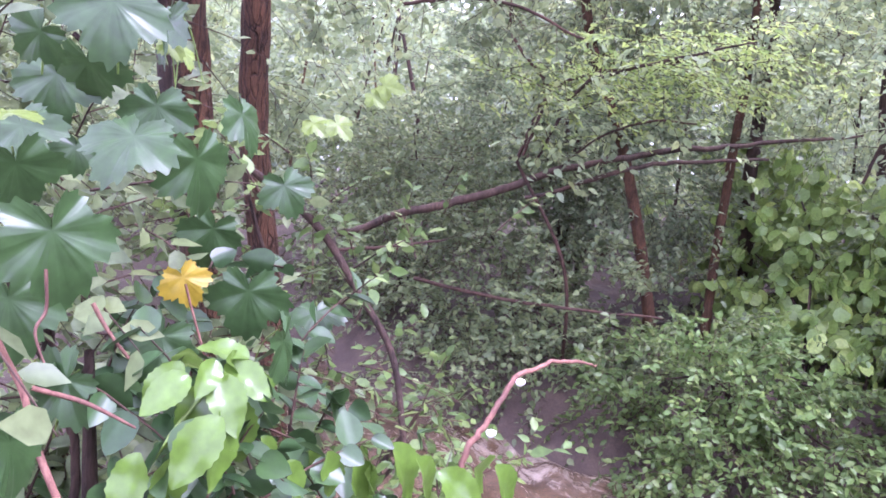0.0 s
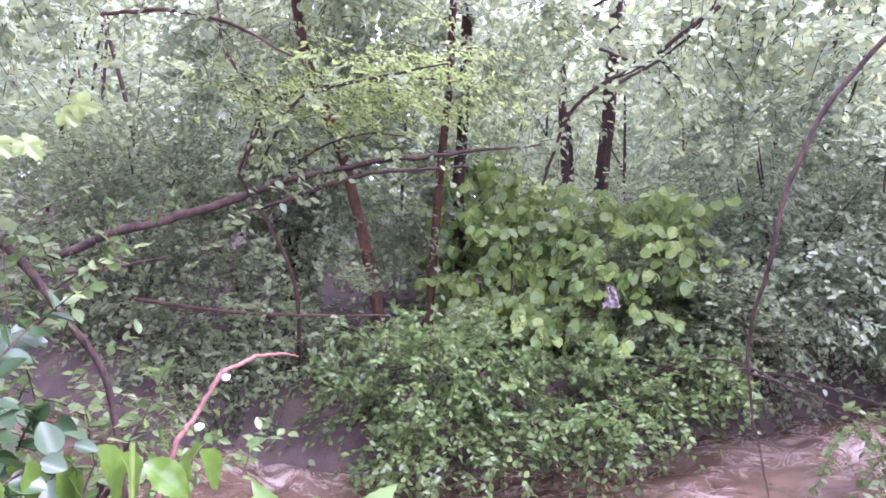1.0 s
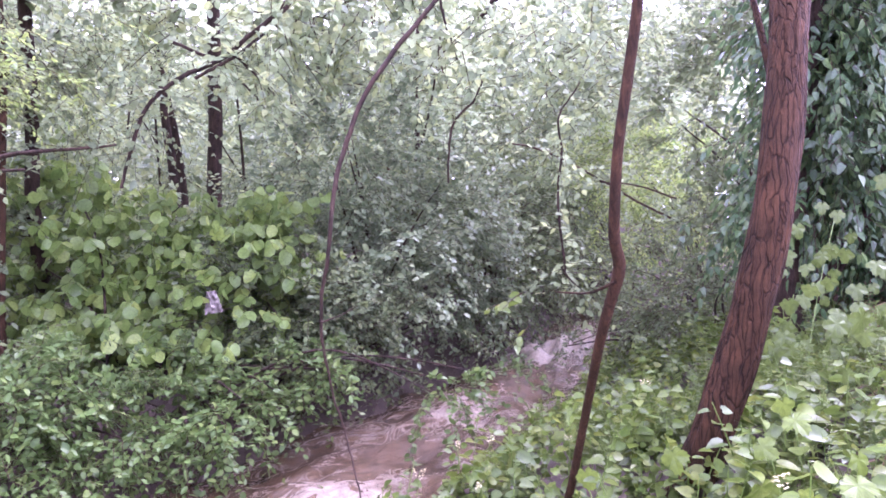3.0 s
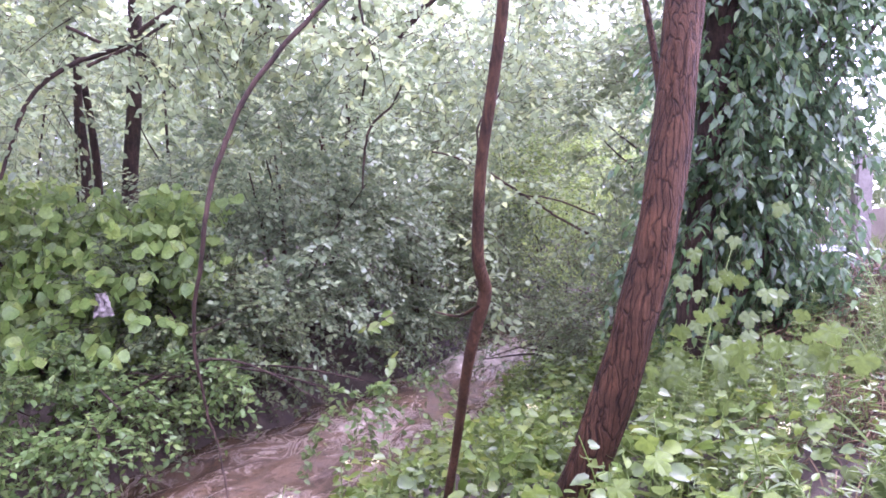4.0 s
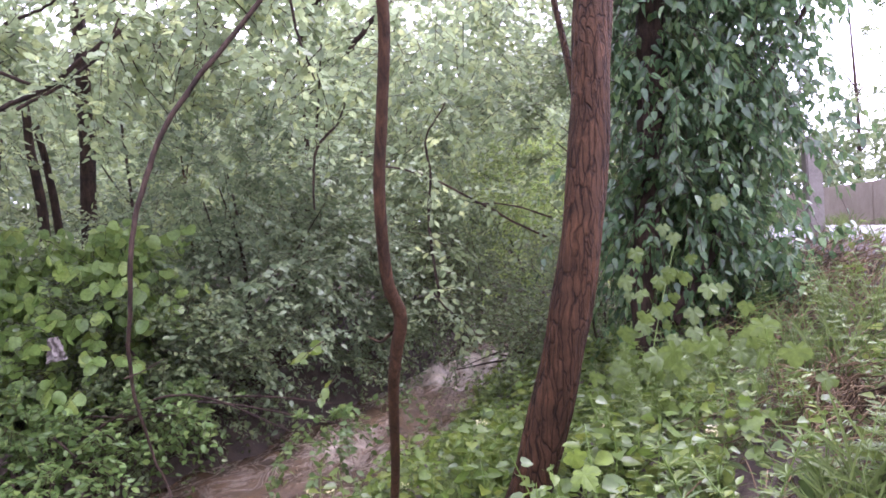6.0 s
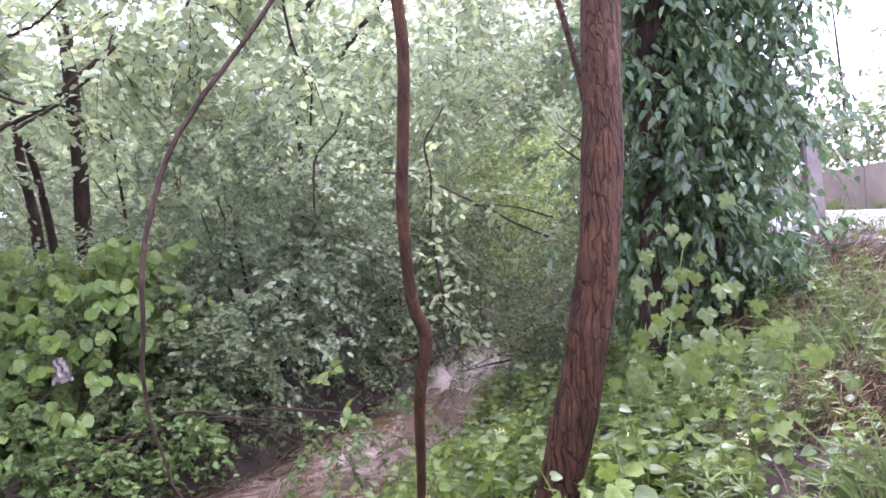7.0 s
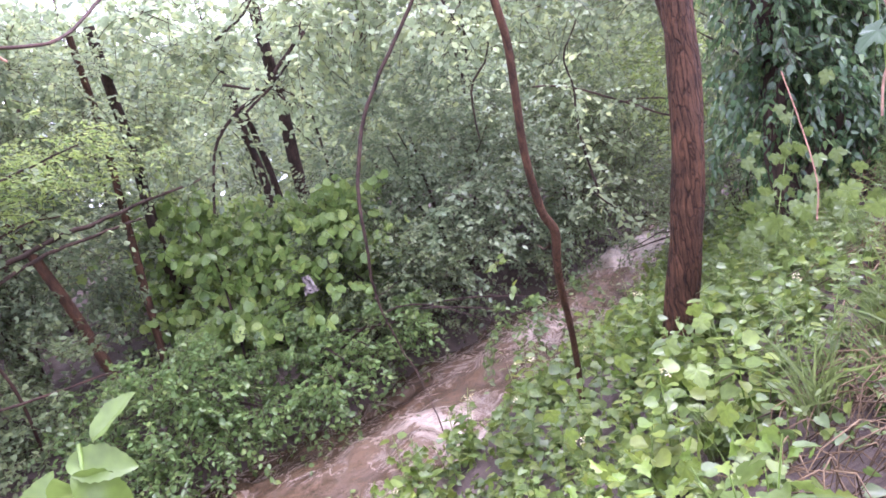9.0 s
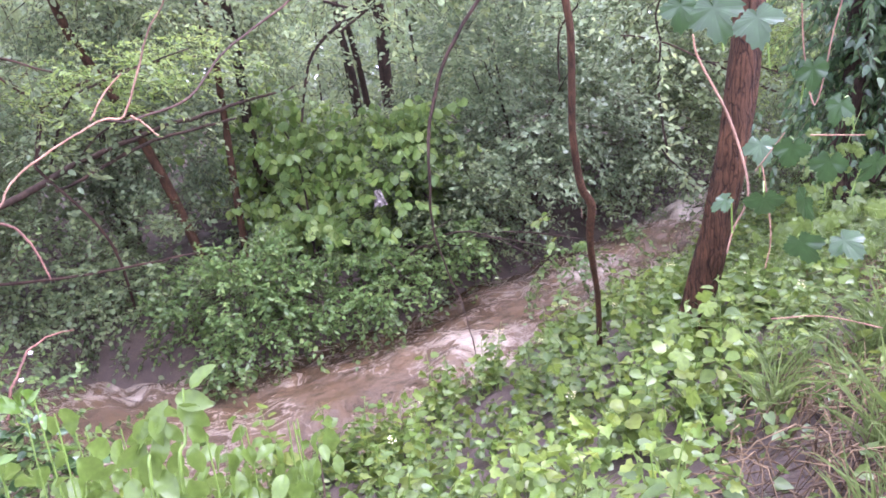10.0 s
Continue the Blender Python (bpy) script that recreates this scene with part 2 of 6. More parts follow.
froth = math_node("MAXIMUM", math_node("MULTIPLY", foam.outputs[0], torn.outputs[0]), math_node("MULTIPLY", thread.outputs[0], veil.outputs[0]))
mud = ramp(nt, swirl.outputs["Fac"], [(0.3, (0.040, 0.025, 0.013)), (0.7, (0.085, 0.054, 0.027))])
mxw = nt.nodes.new("ShaderNodeMixRGB")
nt.links.new(froth, mxw.inputs[0])
nt.links.new(mud.outputs[0], mxw.inputs[1])
mxw.inputs[2].default_value = (0.40, 0.345, 0.265, 1)
nt.links.new(mxw.outputs[0], b.inputs["Base Color"])
b.inputs["IOR"].default_value = 1.33
rg = node(nt, "ShaderNodeMapRange", To_Min=0.22, To_Max=0.65)
nt.links.new(froth, rg.inputs["Value"])
nt.links.new(rg.outputs[0], b.inputs["Roughness"])
bw = node(nt, "ShaderNodeBump", Strength=0.8, Distance=0.06)
nt.links.new(math_node("ADD", swirl.outputs["Fac"], math_node("ADD", math_node("MULTIPLY", lace.outputs["Fac"], 0.5), math_node("MULTIPLY", ripple.outputs["Fac"], 0.3))), bw.inputs["Height"])
nt.links.new(bw.outputs[0], b.inputs["Normal"])


# ---- tools for building ----
RNG = np.random.default_rng(7)


def unit(a):
    return a / np.maximum(np.linalg.norm(a, axis=-1, keepdims=True), 1e-9)


def mesh_np(name, verts, faces):
    """A mesh from arrays; all the faces have the same number of corners."""
    me = bpy.data.meshes.new(name)
    v, q = np.asarray(verts, np.float32).reshape(-1, 3), np.asarray(faces, np.int32)
    k = q.shape[1]
    me.vertices.add(len(v))
    me.vertices.foreach_set("co", v.ravel())
    me.loops.add(q.size)
    me.loops.foreach_set("vertex_index", q.ravel())
    me.polygons.add(len(q))
    me.polygons.foreach_set("loop_start", np.arange(0, q.size, k, dtype=np.int32))
    me.update(calc_edges=True)
    return me


def part(name, me, material, parent, label="", kind=""):
    ob = new(name, me)
    if not me.materials:
        me.materials.append(material)
    ob.parent = parent
    return tagged(ob, label, kind=kind)


def thing(name, label, category, group="", kind="", place=(0, 0, 0)):
    ob = new(name)
    ob.location = place
    return tagged(ob, label, category, group, kind)


def smooth_line(points, n):
    """Catmull-Rom through the points (rows of 3 or 4 numbers), n steps a span."""
    p = np.asarray(points, float)
    p = np.vstack([2 * p[0] - p[1], p, 2 * p[-1] - p[-2]])
    rows = []
    for i in range(1, len(p) - 2):
        t = np.linspace(0, 1, n, endpoint=False)[:, None]
        a, b_, c, d = p[i - 1], p[i], p[i + 1], p[i + 2]
        rows.append(0.5 * (2 * b_ + (c - a) * t + (2 * a - 5 * b_ + 4 * c - d) * t ** 2 + (3 * b_ - a - 3 * c + d) * t ** 3))
    return np.vstack(rows + [p[-2][None]])


def tube_arrays(line, sides, rough=0.0, ridges=0, seed=0):
    """Rings round a line of x, y, z, radius. rough: uneven radius; ridges: raised plates of bark."""
    line = np.asarray(line, float)
    c, r = line[:, :3], line[:, 3]
    d = unit(np.gradient(c, axis=0))
    ref = np.where(np.abs(d[:, 2:3]) < 0.9, [[0, 0, 1.0]], [[1.0, 0, 0]])
    u = unit(np.cross(ref, d))
    for i in range(1, len(u)):
        u[i] = u[i - 1] - d[i] * np.dot(u[i - 1], d[i])
        u[i] /= max(np.linalg.norm(u[i]), 1e-9)
    w = np.cross(d, u)
    a = np.linspace(0, 2 * np.pi, sides, endpoint=False)
    rad = np.repeat(r[:, None], sides, 1)
    if rough or ridges:
        rg = np.random.default_rng(seed)
        k = np.arange(len(c))[:, None] / max(len(c), 1)
        for _ in range(5):
            rad = rad * (1 + rough * rg.uniform(-1, 1) * np.sin(rg.integers(1, 4) * a[None] + rg.uniform(4, 30) * k + rg.uniform(0, 6.3)))
        if ridges:
            ph = 0.9 * np.sin(9 * k + 2.1) + 0.5 * np.sin(23 * k + 0.7) + 0.25 * np.sin(61 * k)
            saw = np.abs(np.sin(ridges * 0.5 * a[None] + ph)) ** 0.5
            broken = 0.6 + 0.4 * np.sin(47 * k + 3 * np.round(ridges * a[None] / 6.28) * 2.4)
            rad = rad * (0.93 + 0.11 * saw * broken)
    v = c[:, None] + rad[..., None] * (np.cos(a)[None, :, None] * u[:, None] + np.sin(a)[None, :, None] * w[:, None])
    n = len(c)
    i, j = np.meshgrid(np.arange(n - 1), np.arange(sides), indexing="ij")
    j2 = (j + 1) % sides
    f = np.stack([i * sides + j, i * sides + j2, (i + 1) * sides + j2, (i + 1) * sides + j], -1).reshape(-1, 4)
    return v.reshape(-1, 3), f


def tubes(name, lines, sides=5, rough=0.0, ridges=0):
    vs, fs, k = [], [], 0
    for i, l in enumerate(lines):
        v, f = tube_arrays(l, sides, rough, ridges, i + 3)
        vs.append(v)
        fs.append(f + k)
        k += len(v)
    me = mesh_np(name, np.vstack(vs), np.vstack(fs))
    me.polygons.foreach_set("use_smooth", np.ones(len(me.polygons), bool))
    return me


# outlines of half a leaf: width and length, from the stalk to the tip
OVAL = [(0.0, 0.0), (0.24, 0.22), (0.28, 0.55), (0.0, 1.0)]
ROUND = [(0.0, 0.0), (0.36, 0.06), (0.48, 0.4), (0.36, 0.78), (0.0, 1.0)]
LANCE = [(0.0, 0.0), (0.16, 0.25), (0.15, 0.6), (0.0, 1.0)]
HEART = [(0.0, 0.0), (0.22, -0.16), (0.45, 0.02), (0.44, 0.38), (0.24, 0.72), (0.0, 1.0)]


def leaf_template(half, fold=0.12, curl=0.12):
    h = np.array(half, float)
    n = len(h)
    right = np.column_stack([h[:, 0], h[:, 1], fold * h[:, 0] * 2 - curl * h[:, 1] ** 2])
    left = right[1:-1] * [-1, 1, 1]
    v = np.vstack([right, left])
    fr = list(range(n))
    fl_ = [0, n - 1] + list(range(2 * n - 3, n - 1, -1))
    return v, [fr, fl_]


LOBED = [(0.0, 0.0), (0.22, -0.14), (0.46, 0.06), (0.3, 0.3), (0.4, 0.52), (0.17, 0.66), (0.0, 1.0)]
T_LOBED = leaf_template(LOBED, 0.12, 0.2)
T_BROAD = leaf_template([(0.0, 0.0), (0.2, 0.05), (0.33, 0.2), (0.38, 0.42), (0.31, 0.66), (0.17, 0.86), (0.0, 1.0)], 0.14, 0.2)
T_OVAL, T_ROUND, T_LANCE, T_HEART = leaf_template(OVAL), leaf_template(ROUND), leaf_template(LANCE), leaf_template(HEART, 0.1, 0.25)


def leaf_mesh(name, template, pos, axis, normal, size):
    """One mesh of many leaves, each at pos, growing along axis, facing normal."""
    tv, tf = template
    y = unit(axis)
    x = unit(np.cross(y, normal))
    z = np.cross(x, y)
    wide = RNG.uniform(0.8, 1.15, (len(pos), 1, 1))
    v = pos[:, None] + size[:, None, None] * (tv[None, :, 0:1] * wide * x[:, None] + tv[None, :, 1:2] * y[:, None] + tv[None, :, 2:3] * z[:, None])
    k = len(tv)
    f = (np.arange(len(pos))[:, None, None] * k + np.array(tf)[None]).reshape(-1, len(tf[0]))
    return mesh_np(name, v, f)


def sprays(start, way, length, leaves, size, droop=0.25, flat=0.55, hang=0.25):
    """Twigs with alternate leaves: the twig lines, and the leaves' places, axes, normals and sizes."""
    n = len(start)
    way = unit(way)
    t = np.linspace(0, 1, 4)[None, :, None]
    L = length[:, None, None]
    line = start[:, None] + way[:, None] * t * L + np.array([0, 0, -1.0]) * droop * L * t ** 2
    tl = (np.arange(leaves) + 0.6) / leaves
    tl = tl[None, :] + RNG.uniform(-0.5, 0.5, (n, leaves)) / leaves
    tt = tl[..., None]
    pos = start[:, None] + way[:, None] * tt * L + np.array([0, 0, -1.0]) * droop * L * tt ** 2
    side = unit(np.cross(way, np.array([0, 0, 1.0])) + RNG.normal(0, 0.25, (n, 3)))
    sign = np.where(np.arange(leaves) % 2 == 0, 1.0, -1.0)[None, :, None]
    axis = way[:, None] * 0.55 + side[:, None] * sign * 0.8 + RNG.normal(0, 0.35, (n, leaves, 3)) + np.array([0, 0, -hang])
    nrm = np.array([0, 0, 1.0]) * flat + RNG.normal(0, 0.45, (n, leaves, 3)) + way[:, None] * 0.25
    sz = RNG.uniform(0.65, 1.15, (n, leaves)) * size
    lines = np.concatenate([line, np.full((n, 4, 1), 0.0022)], -1)
    lines[:, :, 3] *= np.array([1.3, 1.0, 0.7, 0.4])
    return lines, pos.reshape(-1, 3), axis.reshape(-1, 3), nrm.reshape(-1, 3), sz.ravel()


def in_lobes(lobes, n, shell=0.45, clump=7, spread=0.11):
    """Random places and outward ways in a crown made of lobes (centre and three radii each): twigs stand in small boughs, most near the skin."""
    vol = np.array([l[3] * l[4] + l[4] * l[5] + l[3] * l[5] for l in lobes])
    k = n // clump + 1
    pick = RNG.choice(len(lobes), k, p=vol / vol.sum())
    l = np.array(lobes)[pick]
    d = unit(RNG.normal(0, 1, (k, 3)))
    r = RNG.uniform(shell, 1.08, (k, 1)) ** 0.7
    p = l[:, :3] + d * r * l[:, 3:6]
    w = unit(d / l[:, 3:6])
    p, w = np.repeat(p, clump, 0)[:n], np.repeat(w, clump, 0)[:n]
    size = np.repeat(RNG.uniform(0.5, 1.5, (k, 1)), clump, 0)[:n] * spread
    return p + RNG.normal(0, 1, (n, 3)) * size * [1, 1, 0.5], w


def quick_tubes(name, lines, sides=3):
    """Many thin twigs of four rings each, in one mesh."""
    n, m_ = lines.shape[:2]
    c, r = lines[..., :3], lines[..., 3]
    d = unit(c[:, -1] - c[:, 0])
    u = unit(np.cross(d, RNG.normal(0, 1, (n, 3))))
    w = np.cross(d, u)
    a = np.linspace(0, 2 * np.pi, sides, endpoint=False)
    off = np.cos(a)[None, :, None] * u[:, None] + np.sin(a)[None, :, None] * w[:, None]
    v = c[:, :, None] + r[..., None, None] * off[:, None]
    i, j = np.meshgrid(np.arange(m_ - 1), np.arange(sides), indexing="ij")
    f = np.stack([i * sides + j, i * sides + (j + 1) % sides, (i + 1) * sides + (j + 1) % sides, (i + 1) * sides + j], -1).reshape(-1, 4)
    f = (np.arange(n)[:, None, None] * (m_ * sides) + f[None]).reshape(-1, 4)
    return mesh_np(name, v, f)


# ---- the lie of the land ----
# left (far) and right (near) waterline, from upstream on the near left to the distance
LEFT = np.array([(-30, 5.5), (-12, 3.6), (-6.1, 2.9), (-4.6, 3.05), (-3.5, 3.3), (-2.75, 3.9), (-2.2, 4.7), (-1.6, 5.5), (-1.1, 6.4), (-0.55, 8.0), (0.55, 10.6), (1.2, 14), (0.9, 18), (-1.5, 26), (-8, 45)], float)
RIGHT = np.array([(-30, 3.2), (-12, 1.5), (-6.1, 1.0), (-4.0, 1.15), (-2.4, 1.4), (-1.1, 2.1), (-0.75, 2.9), (-0.35, 3.9), (0.15, 5.0), (0.6, 6.2), (1.1, 8.0), (1.7, 10.6), (2.3, 14), (2.1, 18), (-0.2, 26), (-6.5, 46)], float)
L_FINE, R_FINE = smooth_line(LEFT, 12), smooth_line(RIGHT, 12)
ROAD_WAY, ROAD_SIDE = np.array([0.148, 0.989]), np.array([0.989, -0.148])
ROAD_Z = 1.60


def away(line, p):
    """Distance from the points p to a line, and on which side they are (positive: right of it)."""
    a, b_ = line[:-1], line[1:]
    best, side = np.full(len(p), 1e9), np.ones(len(p))
    for s, e in zip(a, b_):
        d = e - s
        t = np.clip(((p - s) @ d) / (d @ d), 0, 1)
        q = p - (s + t[:, None] * d)
        dist = np.hypot(q[:, 0], q[:, 1])
        nearer = dist < best
        best = np.where(nearer, dist, best)
        side = np.where(nearer, np.sign(d[1] * q[:, 0] - d[0] * q[:, 1]), side)
    return best, side


def road_offset(p):
    return (p - np.array([0.62, 0.32])) @ ROAD_SIDE


def height(p):
    """Height of the ground at the points p (rows of x, y)."""
    p = np.atleast_2d(np.asarray(p, float))
    dl, sl = away(L_FINE, p)
    dr, sr = away(R_FINE, p)
    left = sl < 0
    right = sr > 0
    gap = np.maximum(2.0 - road_offset(p), 0.0)
    u = dr / (dr + gap + 1e-6)
    bump = 0.05 * np.sin(2.1 * p[:, 0] + 0.7 * p[:, 1]) * np.sin(1.7 * p[:, 1] - 0.4 * p[:, 0]) + 0.025 * np.sin(5.3 * p[:, 0]) * np.sin(4.7 * p[:, 1] + 1)
    flat = np.clip(gap / 0.8, 0, 1)
    hr = ROAD_Z * (0.12 * np.clip(dr / 0.15, 0, 1) + 0.88 * u ** 1.3) - 0.02 + bump * flat * np.clip(dr, 0, 1)
    hl = 0.32 * np.clip(dl / 0.35, 0, 1) + 0.75 * (1 - np.exp(-dl / 4.0)) + 1.2 * bump * np.clip(dl, 0, 1)
    bed = -0.45 * np.clip(np.minimum(dl, dr) / 0.4, 0, 1)
    return np.where(left, hl, np.where(right, hr, bed))


# a table of heights, for looking up single places quickly
TX, TY = np.arange(-20, 24, 0.08), np.arange(-6, 32, 0.08)
TABLE = height(np.column_stack([a.ravel() for a in np.meshgrid(TX, TY, indexing="ij")])).reshape(len(TX), len(TY))


def ground_z(x, y):
    i_, j_ = int(round((x + 20) / 0.08)), int(round((y + 6) / 0.08))
    return float(TABLE[min(max(i_, 0), len(TX) - 1), min(max(j_, 0), len(TY) - 1)])


def graded(fine, step, far):
    """Steps that are fine in a middle stretch and widen out to the horizon."""
    mid = np.arange(fine[0], fine[1] + step, step)
    out_ = step * np.cumsum(1.16 ** np.arange(1, 60))
    out_ = out_[out_ < far]
    return np.concatenate([fine[0] - out_[::-1], mid, fine[1] + out_])


gx, gy = graded((-7.5, 6.5), 0.11, 900), graded((-4.0, 13.0), 0.11, 900)
GX, GY = np.meshgrid(gx, gy, indexing="ij")
gp = np.column_stack([GX.ravel(), GY.ravel()])
gz = height(gp) + 0.02 * RNG.normal(0, 1, len(gp)) * (np.abs(road_offset(gp) - 3.5) > 1.9)
i, j = np.meshgrid(np.arange(len(gx) - 1), np.arange(len(gy) - 1), indexing="ij")
n_ = len(gy)
gf = np.stack([i * n_ + j, (i + 1) * n_ + j, (i + 1) * n_ + j + 1, i * n_ + j + 1], -1).reshape(-1, 4)
me = mesh_np("ground", np.column_stack([gp, gz]), gf)
me.polygons.foreach_set("use_smooth", np.ones(len(me.polygons), bool))
me.materials.append(M_SOIL)
tagged(new("ground", me), "dark damp soil banks sloping down to the stream", "ground", kind="structure")

# ---- the stream ----
RAPIDS = [(-0.75, 4.1, 0.42, 0.34), (-1.1, 4.5, 0.4, 0.24), (-0.2, 5.3, 0.5, 0.20), (0.34, 8.6, 0.5, 0.42), (0.42, 9.5, 0.6, 0.3), (1.3, 10.1, 0.5, 0.36), (0.75, 9.7, 0.5, 0.3), (1.3, 13.3, 0.7, 0.5), (-1.5, 2.9, 0.45, 0.13), (-1.7, 2.3, 0.35, 0.14), (-2.3, 3.3, 0.35, 0.13), (-3.5, 3.3, 0.5, 0.3), (-0.33, 6.3, 0.4, 0.24)]
ns, nc = 620, 44


# pair the two waterlines span by span so that the rows of the sheet run straight across
lf, rf = L_FINE[:169], R_FINE[12:181]
k_ = np.linspace(24, len(lf) - 1, ns)
lw = np.column_stack([np.interp(k_, np.arange(len(lf)), lf[:, a]) for a in (0, 1)])
rw = np.column_stack([np.interp(k_, np.arange(len(rf)), rf[:, a]) for a in (0, 1)])
mid_ = (lw + rw) / 2
arc = np.concatenate([[0], np.cumsum(np.hypot(*np.diff(mid_, axis=0).T))])
tc_ = np.linspace(-0.16, 1.16, nc)
wp = lw[:, None] * (1 - tc_)[None, :, None] + rw[:, None] * tc_[None, :, None]
flow = np.stack([np.repeat(arc[:, None], nc, 1), np.repeat((tc_ * 1.8)[None], ns, 0), np.zeros((ns, nc))], -1)
churn = np.zeros((ns, nc))
for x, y, r, a in RAPIDS:
    churn += a * np.exp(-((wp[..., 0] - x) ** 2 + (wp[..., 1] - y) ** 2) / r ** 2)
wz = np.zeros((ns, nc))
for q in range(26):
    kx, ky = RNG.normal(0, 1, 2) * np.array([3.0, 6.0]) * (0.4 + q / 9)
    wz += np.sin(kx * flow[..., 0] + ky * flow[..., 1] + RNG.uniform(0, 6.3)) * 0.016 / (0.6 + q / 9)
wz = wz * (0.8 + 2.6 * churn)
wz += 0.05 * churn * np.sin(7 * flow[..., 0] + 2 * flow[..., 1])
i, j = np.meshgrid(np.arange(ns - 1), np.arange(nc - 1), indexing="ij")
wf = np.stack([i * nc + j, i * nc + j + 1, (i + 1) * nc + j + 1, (i + 1) * nc + j], -1).reshape(-1, 4)
me = mesh_np("water", np.concatenate([wp, wz[..., None]], -1), wf)
me.polygons.foreach_set("use_smooth", np.ones(len(me.polygons), bool))
me.attributes.new("flow", "FLOAT_VECTOR", "POINT").data.foreach_set("vector", flow.astype(np.float32).ravel())
me.attributes.new("churn", "FLOAT", "POINT").data.foreach_set("value", churn.astype(np.float32).ravel())
me.materials.append(M_WATER)
tagged(new("water", me), "muddy brown floodwater with pale foaming rapids", "stream", kind="structure")


# ---- bushes of the far bank ----
def bush(name, label, group, base, lobes, twigs, leaves, size, length, template, leafmat, stems=6, droop=0.25, category="bush", hang=0.25, shell=0.45, flat=0.55, clump=7):
    """Arching stems from the base into each lobe, and a crown of leafy sprays."""
    top = thing(name, label, category, group, place=(base[0], base[1], ground_z(*base)))
    o = np.array(top.location)
    b0 = np.array([base[0], base[1], ground_z(*base) - 0.05])
    for s in range(stems):
        l = lobes[s % len(lobes)]
        e = np.array(l[:3]) + RNG.normal(0, 0.35, 3) * np.array(l[3:6])
        m1 = b0 * 0.55 + e * 0.45 + np.array([0, 0, 0.18 * np.linalg.norm(e - b0)]) + RNG.normal(0, 0.06, 3)
        st = b0 + np.append(RNG.normal(0, 0.12, 2), 0)
        r0 = RNG.uniform(0.010, 0.022)
        line = smooth_line([(*st, r0), (*m1, r0 * 0.7), (*e, r0 * 0.3)], 7)
        line[:, :3] -= o
        part("stem", tubes("stem", [line], 6, 0.05), M_DARKBARK, top)
    p, w = in_lobes(lobes, twigs, shell, clump)
    w = unit(w + RNG.normal(0, 0.45, (twigs, 3)) + np.array([0, 0, 0.2]))
    lines, pos, ax, nr, sz = sprays(p, w, RNG.uniform(0.6, 1.25, twigs) * np.where(RNG.uniform(0, 1, twigs) < 0.10, 2.0, 1.0) * length, leaves, size, droop, flat, hang=hang)
    keep = pos[:, 2] > 0.03
    pos, ax, nr, sz = pos[keep], ax[keep], nr[keep], sz[keep]
    lines[..., :3] -= o
    part("brushwood", quick_tubes("brushwood", lines), M_TWIG, top, kind="stuff")
    part("foliage", leaf_mesh("foliage", template, pos - o, ax, nr, sz), leafmat, top, kind="stuff")
    return top


BUSHES = "bushes on the far bank"
bush("bush", "low bush with small pale green leaves hanging over the water", BUSHES, (-2.9, 4.3),
     [(-2.75, 3.6, 0.72, 0.34, 0.28, 0.26), (-2.62, 4.0, 0.78, 0.34, 0.28, 0.24), (-2.5, 3.35, 0.36, 0.18, 0.16, 0.2), (-2.2, 4.15, 0.5, 0.3, 0.25, 0.24), (-2.15, 4.75, 0.66, 0.3, 0.28, 0.2), (-3.05, 3.5, 0.42, 0.3, 0.22, 0.22), (-2.35, 3.75, 0.36, 0.28, 0.22, 0.2), (-3.35, 3.75, 0.62, 0.3, 0.24, 0.26), (-2.7, 3.3, 0.26, 0.26, 0.16, 0.16)], 720, 12, 0.054, 0.24, T_OVAL, M_PALE, 10, 0.55, shell=0.2)
bush("bush", "leafy sprays of a bush dipping into the brown water", BUSHES, (-2.2, 5.1),
     [(-1.62, 4.25, 0.4, 0.22, 0.2, 0.16), (-1.5, 4.6, 0.52, 0.2, 0.2, 0.12), (-1.42, 5.0, 0.6, 0.22, 0.2, 0.16), (-1.75, 4.5, 0.55, 0.25, 0.2, 0.16), (-1.25, 5.3, 0.6, 0.2, 0.2, 0.14), (-0.1, 5.5, 0.42, 0.14, 0.14, 0.1), (-0.32, 5.1, 0.5, 0.15, 0.12, 0.1), (0.05, 5.9, 0.5, 0.12, 0.12, 0.1)], 260, 11, 0.06, 0.26, T_OVAL, M_PALE, 9, 0.8, shell=0.1)
bush("hazel_bush", "hazel bush with round yellow-green leaves on the far bank", BUSHES, (-2.8, 5.4),
     [(-3.44, 5.5, 1.23, 0.38, 0.34, 0.36), (-3.16, 6.0, 1.59, 0.47, 0.39, 0.36), (-2.66, 6.06, 1.17, 0.47, 0.36, 0.43), (-2.43, 6.45, 1.45, 0.39, 0.36, 0.34), (-3.05, 5.5, 0.87, 0.47, 0.31, 0.38), (-2.54, 5.78, 0.69, 0.38, 0.28, 0.27), (-3.44, 5.67, 0.61, 0.34, 0.28, 0.28), (-3.78, 6.12, 1.9, 0.45, 0.39, 0.28), (-2.18, 5.78, 1.1, 0.4, 0.3, 0.35), (-2.03, 5.93, 1.5, 0.35, 0.3, 0.35), (-2.68, 5.48, 0.7, 0.5, 0.3, 0.25)], 760, 7, 0.108, 0.36, T_ROUND, M_HAZEL, 11, 0.35, hang=1.1, flat=0.1, clump=2)
